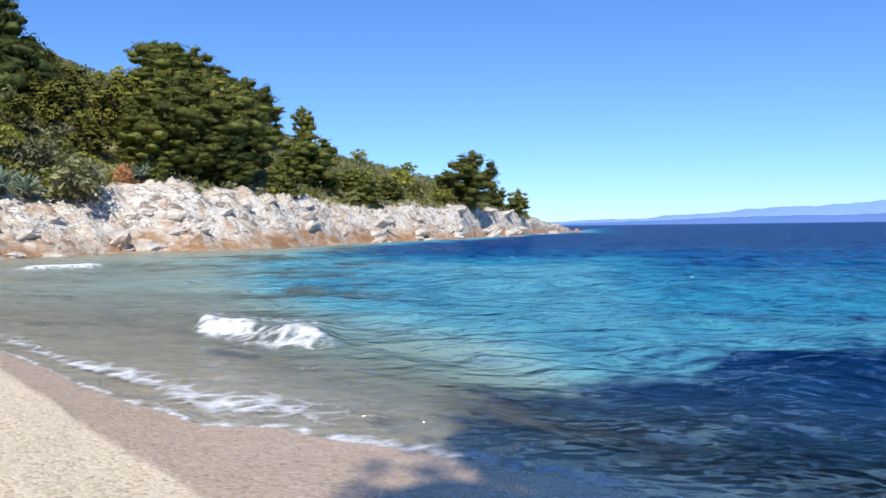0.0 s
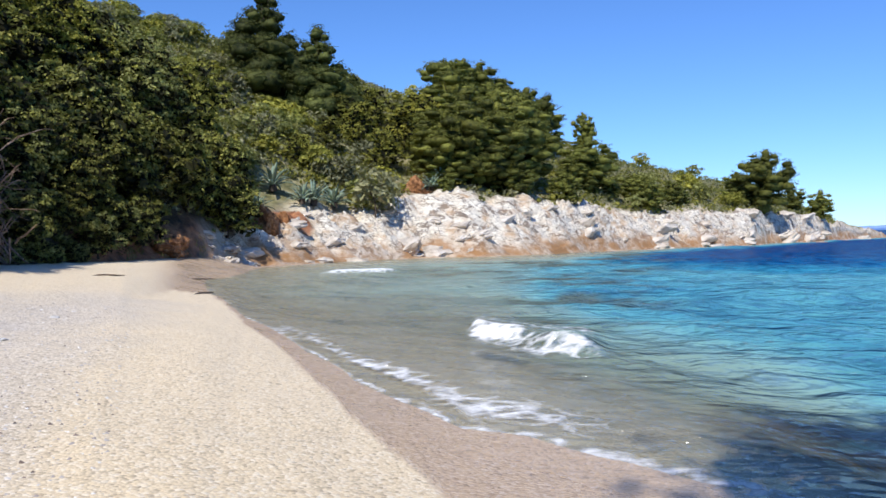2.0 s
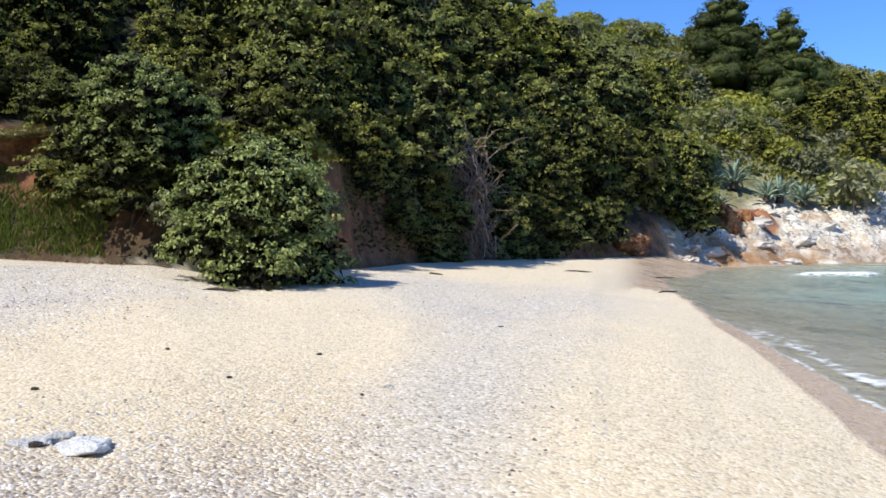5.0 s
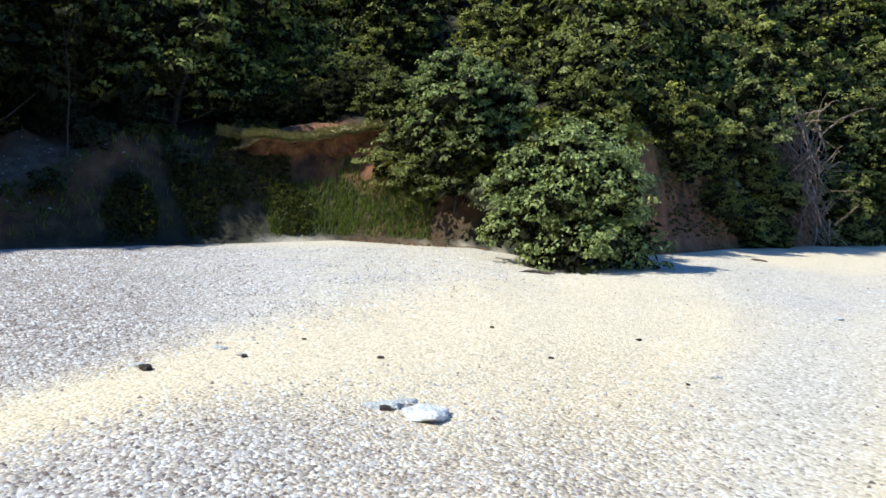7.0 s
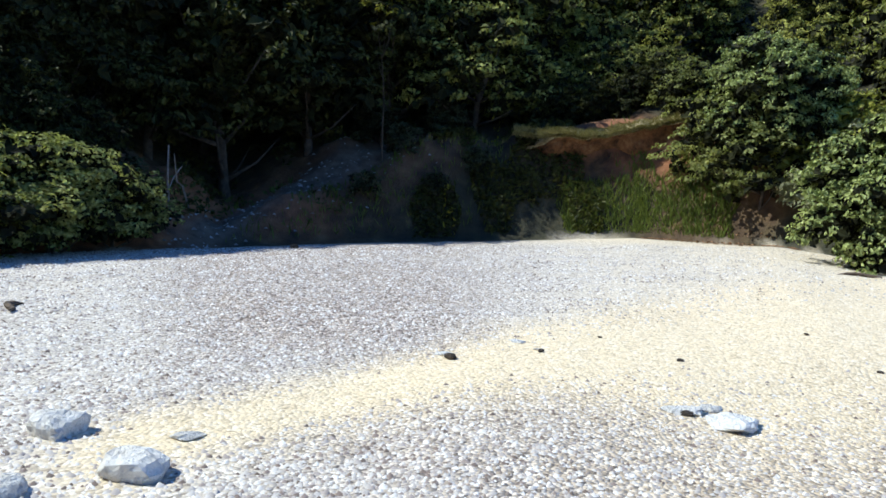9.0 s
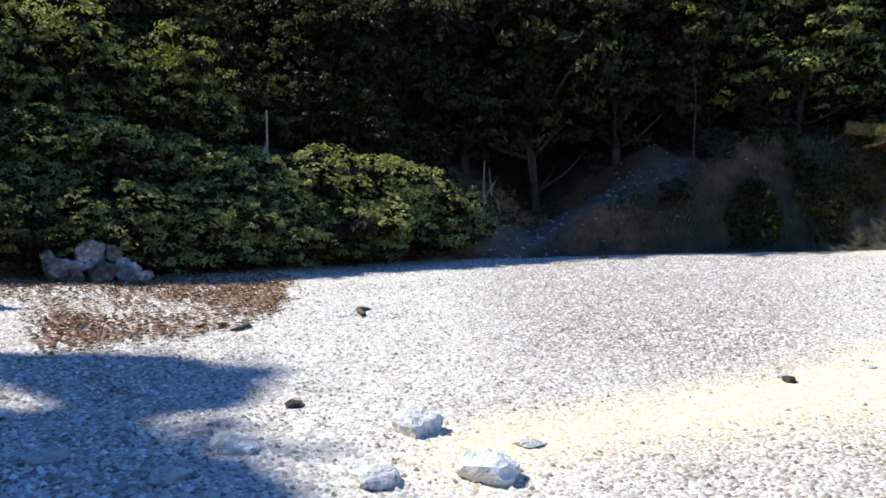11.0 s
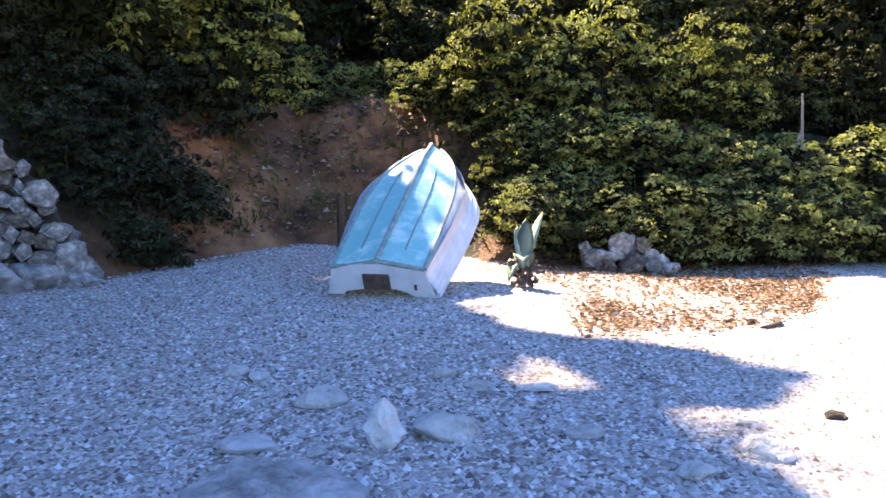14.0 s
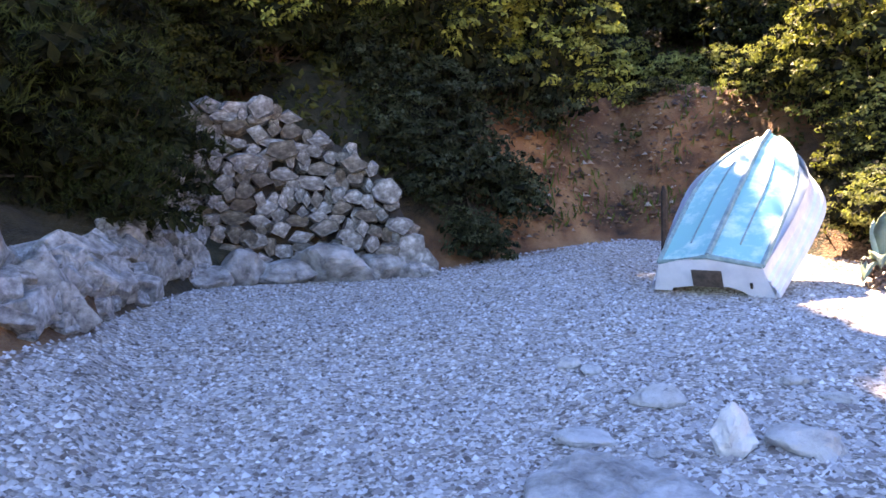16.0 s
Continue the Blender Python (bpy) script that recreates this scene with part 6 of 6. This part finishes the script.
# ---- overhanging turf ledge on the bank ----
def make_ledge():
    azs = np.arange(76.4, 89.0, 0.22)
    top = np.interp(azs, [76.4, 79, 83, 88.8], [5.1, 4.9, 4.62, 4.8]) + 0.05 * vnoise(azs * 1.3, azs * 0, 5)
    lip = 24.8 + 0.14 * vnoise(azs * 0.5, azs * 0, 6) + 0.06 * vnoise(azs * 2.9, azs * 0, 7)
    end = smooth(76.4, 77.2, azs) * smooth(89.0, 85.0, azs)

    face = 0.5 + 0.5 * smooth(82.5, 79.5, azs)

    def rows(profile, seed, rough, tall=1.0):
        out = []
        for k, (dr, dz) in enumerate(profile):
            r = lip + dr + rough * (0.7 * vnoise(azs * 1.1, azs * 0 + k * 0.5, seed) + 0.5 * vnoise(azs * 3.1, azs * 0 + k * 1.7, seed + 3)) + (1 - end) * 0.7
            z = top + dz * tall + rough * 0.4 * vnoise(azs * 2.3, azs * 0 + k, seed + 1) - (1 - end) * 0.5
            out.append((-r * np.sin(np.radians(azs)), r * np.cos(np.radians(azs)), z))
        return [np.array([o[i] for o in out]) for i in range(3)]
    ledge = thing("earth_ledge", spot(82, 24.4), "undercut orange earth ledge with dry turf on top", "bank", "", "structure")
    base = np.array(ledge.matrix_world.translation)
    x, y, z = rows([(1.1, -1.7), (0.62, -1.1), (0.36, -0.72), (0.28, -0.5), (0.3, -0.36), (0.26, -0.24), (0.16, -0.14), (0.04, -0.06)], 8, 0.09, face)
    # The lower tone paints the face's shade into the earth colour.
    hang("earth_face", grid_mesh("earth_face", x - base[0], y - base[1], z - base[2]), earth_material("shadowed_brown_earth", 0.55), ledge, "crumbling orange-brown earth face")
    x, y, z = rows([(0.06, -0.06), (0.0, 0.0), (0.1, 0.09), (0.35, 0.20), (0.75, 0.30), (1.25, 0.38), (2.0, 0.1)], 18, 0.07)
    m = Nodes("dry_matted_turf")
    p = m.pos()
    m.set(Base_Color=m.ramp(m.noise(5, 6, 0.7, p), (0.32, (0.14, 0.10, 0.05)), (0.5, (0.36, 0.29, 0.15)), (0.7, (0.58, 0.50, 0.32))), Roughness=0.95, Normal=m.bump(m.noise(9, 5, 0.7, p), 0.9, 0.05))
    hang("turf", grid_mesh("turf", x - base[0], y - base[1], z - base[2]), m.mat, ledge, "dry straw-coloured turf")
    gen = np.random.default_rng(44)
    n = 6000
    a, back = gen.uniform(76.8, 88.6, n), gen.uniform(-0.15, 0.95, n) ** 2 - 0.06
    r = np.interp(a, azs, lip) + back
    at = np.stack([-r * np.sin(np.radians(a)), r * np.cos(np.radians(a)), np.interp(a, azs, top) + np.interp(back, [0, 0.1, 0.35, 0.75], [0.0, 0.09, 0.2, 0.3])], 1) - base
    lean = gen.normal((0.5, 0.0, 0.25), (0.4, 0.5, 0.5), (n, 3))
    tagged(hang("dry_grass", leaf_mesh("dry_grass", at, lean, 0.22, 0.03, gen, True, 0.5), MAT_DRY, ledge), "tufts of dry grass", "", "", "stuff")


make_ledge()


# ---- small stuff ----
def strew(name, label, category, at, out, length, width, mat, seed, along=True, spread=0.35):
    gen = np.random.default_rng(seed)
    me = leaf_mesh(name, at, out, length, width, gen, along, spread)
    return tagged(hang(name, me, mat), label, category, "", "stuff")


def strew_points(zones, seed, bare=0.1):
    """zones: (count, az0, az1, past0, past1) relative to the beach's back."""
    gen = np.random.default_rng(seed)
    pts = []
    for n, a0, a1, p0, p1 in zones:
        a = gen.uniform(a0, a1, n)
        k = knots(a)
        r = k[4] + gen.uniform(p0, p1, n)
        x, y = -r * np.sin(np.radians(a)), r * np.cos(np.radians(a))
        keep = (fractal(x * 0.6, y * 0.6, seed, 3) > bare) & ((np.abs(r - ramp_r(a)) > 0.8) | (a < 90) | (a > 113))
        x, y = x[keep], y[keep]
        pts.append(np.stack([x, y, land(x, y)[0] + 0.08], 1))
    return np.concatenate(pts)


up3 = np.array([0, 0, 1.0])
g = strew_points(((3000, 72.5, 80.5, 0.0, 1.5), (1500, 79.5, 86, 0.0, 0.8), (700, 89, 109, 0.2, 2.6)), 70, -0.5)
strew("bank_grass", "fresh green grass covering the earth bank", "grass", g, np.tile(up3, (len(g), 1)), 0.34, 0.035, MAT_GRASS, 69)
g = strew_points(((900, 71, 82, 0.0, 1.6), (400, 88, 108, 0.0, 3.4), (1200, 58, 73, 0.0, 2.4), (3600, 148, 172, 0.3, 9), (1200, 98, 111, 0.5, 5)), 71)
strew("green_grass", "tufts of green grass on the earth bank", "grass", g, np.tile(up3, (len(g), 1)), 0.28, 0.035, MAT_GRASS, 72)
g = strew_points(((900, 36, 41, -0.2, 1.5), (900, 44, 62, 0.0, 1.6), (700, 52.5, 57.5, -0.1, 2.4), (400, 88, 96, 1.5, 3.0)), 73, -0.1)
strew("dry_grass", "dry straw-coloured grass along the bank's edge", "grass", g, np.tile(up3, (len(g), 1)), 0.28, 0.03, MAT_DRY, 74)
g = strew_points(((130, 91.0, 93.6, -0.2, 1.2), (110, 89.6, 91.8, 2.3, 3.6)), 75)
g[:, 2] += np.random.default_rng(1).uniform(0, 0.9, len(g))
strew("yellow_flowers", "yellow-flowering sprigs on the shaded bank", "flowers", g, np.tile(up3, (len(g), 1)), 0.14, 0.07, MAT_YELLOW, 76, True, 0.9)
brown = leaf_material("fallen_brown_leaves", (0.14, 0.065, 0.038), (0.42, 0.24, 0.15), 0.05, 0.8)
g = strew_points(((11000, 125, 144, -7.5, 0.4), (500, 70, 80, -0.6, 0.2), (500, 48, 60, -0.6, 0.2)), 77, -1.5)
ga, gr = polar(g[:, 0], g[:, 1])
ga = ga % 360
thick = litter_share(g[:, 0], g[:, 1], ga, gr, gr - knots(ga)[4])
g = g[(np.random.default_rng(6).random(len(g)) < 1.2 * thick) | (ga < 100)]
g[:, 2] -= 0.055
strew("fallen_leaves", "brown fallen leaves strewn over the shingle", "leaves", g, np.tile(up3, (len(g), 1)), 0.075, 0.05, brown, 78, False, 0.22)


g = strew_points(((9000, 41, 72, 0.2, 5), (5000, 84, 112, 0.3, 9), (7000, 82.5, 98, 0.0, 2.4), (9000, 110, 150, 0.4, 7), (5000, 148, 174, 1.0, 12), (5000, 172, 191, 0.8, 7)), 81)
g[:, 2] += np.random.default_rng(2).uniform(-0.05, 0.22, len(g))
# Undergrowth takes the oak colour that has shade painted in.
strew("undergrowth", "low leafy undergrowth with shade-darkened leaves on the wooded bank", "undergrowth", g, np.tile(up3, (len(g), 1)), 0.19, 0.10, MAT_OAK_SHADED, 82, False, 0.9)


def stone_bits(name, label, x, y, size, seed, colours, sink=0.15):
    """Small loose stones, each an uneven rounded cap, in one mesh."""
    gen = np.random.default_rng(seed)
    n = len(x)
    z = land(x, y)[0] - size * sink
    ring = np.radians([0, 60, 120, 180, 240, 300])
    cap = np.concatenate([np.stack([np.cos(ring), np.sin(ring), ring * 0], 1), [[0, 0, 1.0]]])
    co = cap[None] * size[:, None, None] * gen.uniform(0.75, 1.2, (n, 7, 1))
    co[:, :, 1] *= gen.uniform(0.6, 1.0, (n, 1))
    co[:, 6, :2] = size[:, None] * gen.uniform(-0.25, 0.25, (n, 2))
    co[:, :, 2] *= 0.75
    turn = gen.uniform(0, 6.28, n)
    c, s = np.cos(turn)[:, None], np.sin(turn)[:, None]
    co = np.stack([co[:, :, 0] * c - co[:, :, 1] * s, co[:, :, 0] * s + co[:, :, 1] * c, co[:, :, 2]], 2)
    co += np.stack([x, y, z], 1)[:, None, :]
    tri = np.array([(k, (k + 1) % 6, 6) for k in range(6)])
    faces = (tri[None] + 7 * np.arange(n)[:, None, None]).reshape(-1, 3)
    m = Nodes(name)
    m.set(Base_Color=m.ramp(m.node("NewGeometry", 8), *colours), Roughness=0.8)
    tagged(hang(name, fill(bpy.data.meshes.new(name), co.reshape(-1, 3), faces, (), True), m.mat), label, "pebbles", "", "stuff")


def make_pebbles():
    gen = np.random.default_rng(91)
    n = 140000
    a = gen.uniform(40, 203, n)
    r = 3.4 + 18.0 * gen.random(n) ** 1.15
    k = knots(a)
    x, y = -r * np.sin(np.radians(a)), r * np.cos(np.radians(a))
    stripe = np.exp(-((r - sand_r(a)) / sand_w(a)) ** 2) * smooth(48, 62, a) * smooth(124, 112, a)
    keep = (r < k[4] - 0.1) & (gen.random(n) > stripe * 1.1) & (gen.random(n) < 0.08 + 0.92 * smooth(48, 84, a + 1.2 * (8 - r)))
    x, y, r, a = x[keep], y[keep], r[keep], a[keep]
    n = len(x)
    size = 0.009 + 0.0007 * r + 0.015 * gen.random(n) ** 2 + 0.008 * smooth(84, 100, a) * gen.random(n) + 0.012 * smooth(125, 145, a) * gen.random(n) ** 2
    stone_bits("pebbles", "loose pale and grey pebbles covering the beach", x, y, size, 92,
               ((0.0, (0.12, 0.09, 0.075)), (0.10, (0.23, 0.175, 0.15)), (0.25, (0.36, 0.315, 0.295)), (0.6, (0.49, 0.455, 0.43)), (0.85, (0.63, 0.60, 0.57)), (1.0, (0.84, 0.82, 0.80))))
    # broken stones on the footpath
    n = 420
    a = gen.uniform(94, 112.5, n)
    r = ramp_r(a) + gen.normal(0, 0.8, n)
    stone_bits("path_stones", "grey stones scattered along the footpath up the bank", -r * np.sin(np.radians(a)), r * np.cos(np.radians(a)), gen.uniform(0.02, 0.09, n), 93,
               ((0.0, (0.10, 0.09, 0.08)), (0.5, (0.28, 0.26, 0.24)), (1.0, (0.60, 0.58, 0.55))))
    # crumbled earth on the red bank
    n = 5000
    a = gen.uniform(151, 169, n)
    r = knots(a)[4] + 0.2 + 5.0 * gen.random(n)
    stone_bits("earth_clods", "crumbled red-brown earth and stones on the bank", -r * np.sin(np.radians(a)), r * np.cos(np.radians(a)), 0.02 + 0.09 * gen.random(n) ** 3, 94,
               ((0.0, (0.05, 0.022, 0.012)), (0.5, (0.24, 0.10, 0.045)), (0.9, (0.42, 0.21, 0.10)), (1.0, (0.5, 0.42, 0.34))))


make_pebbles()
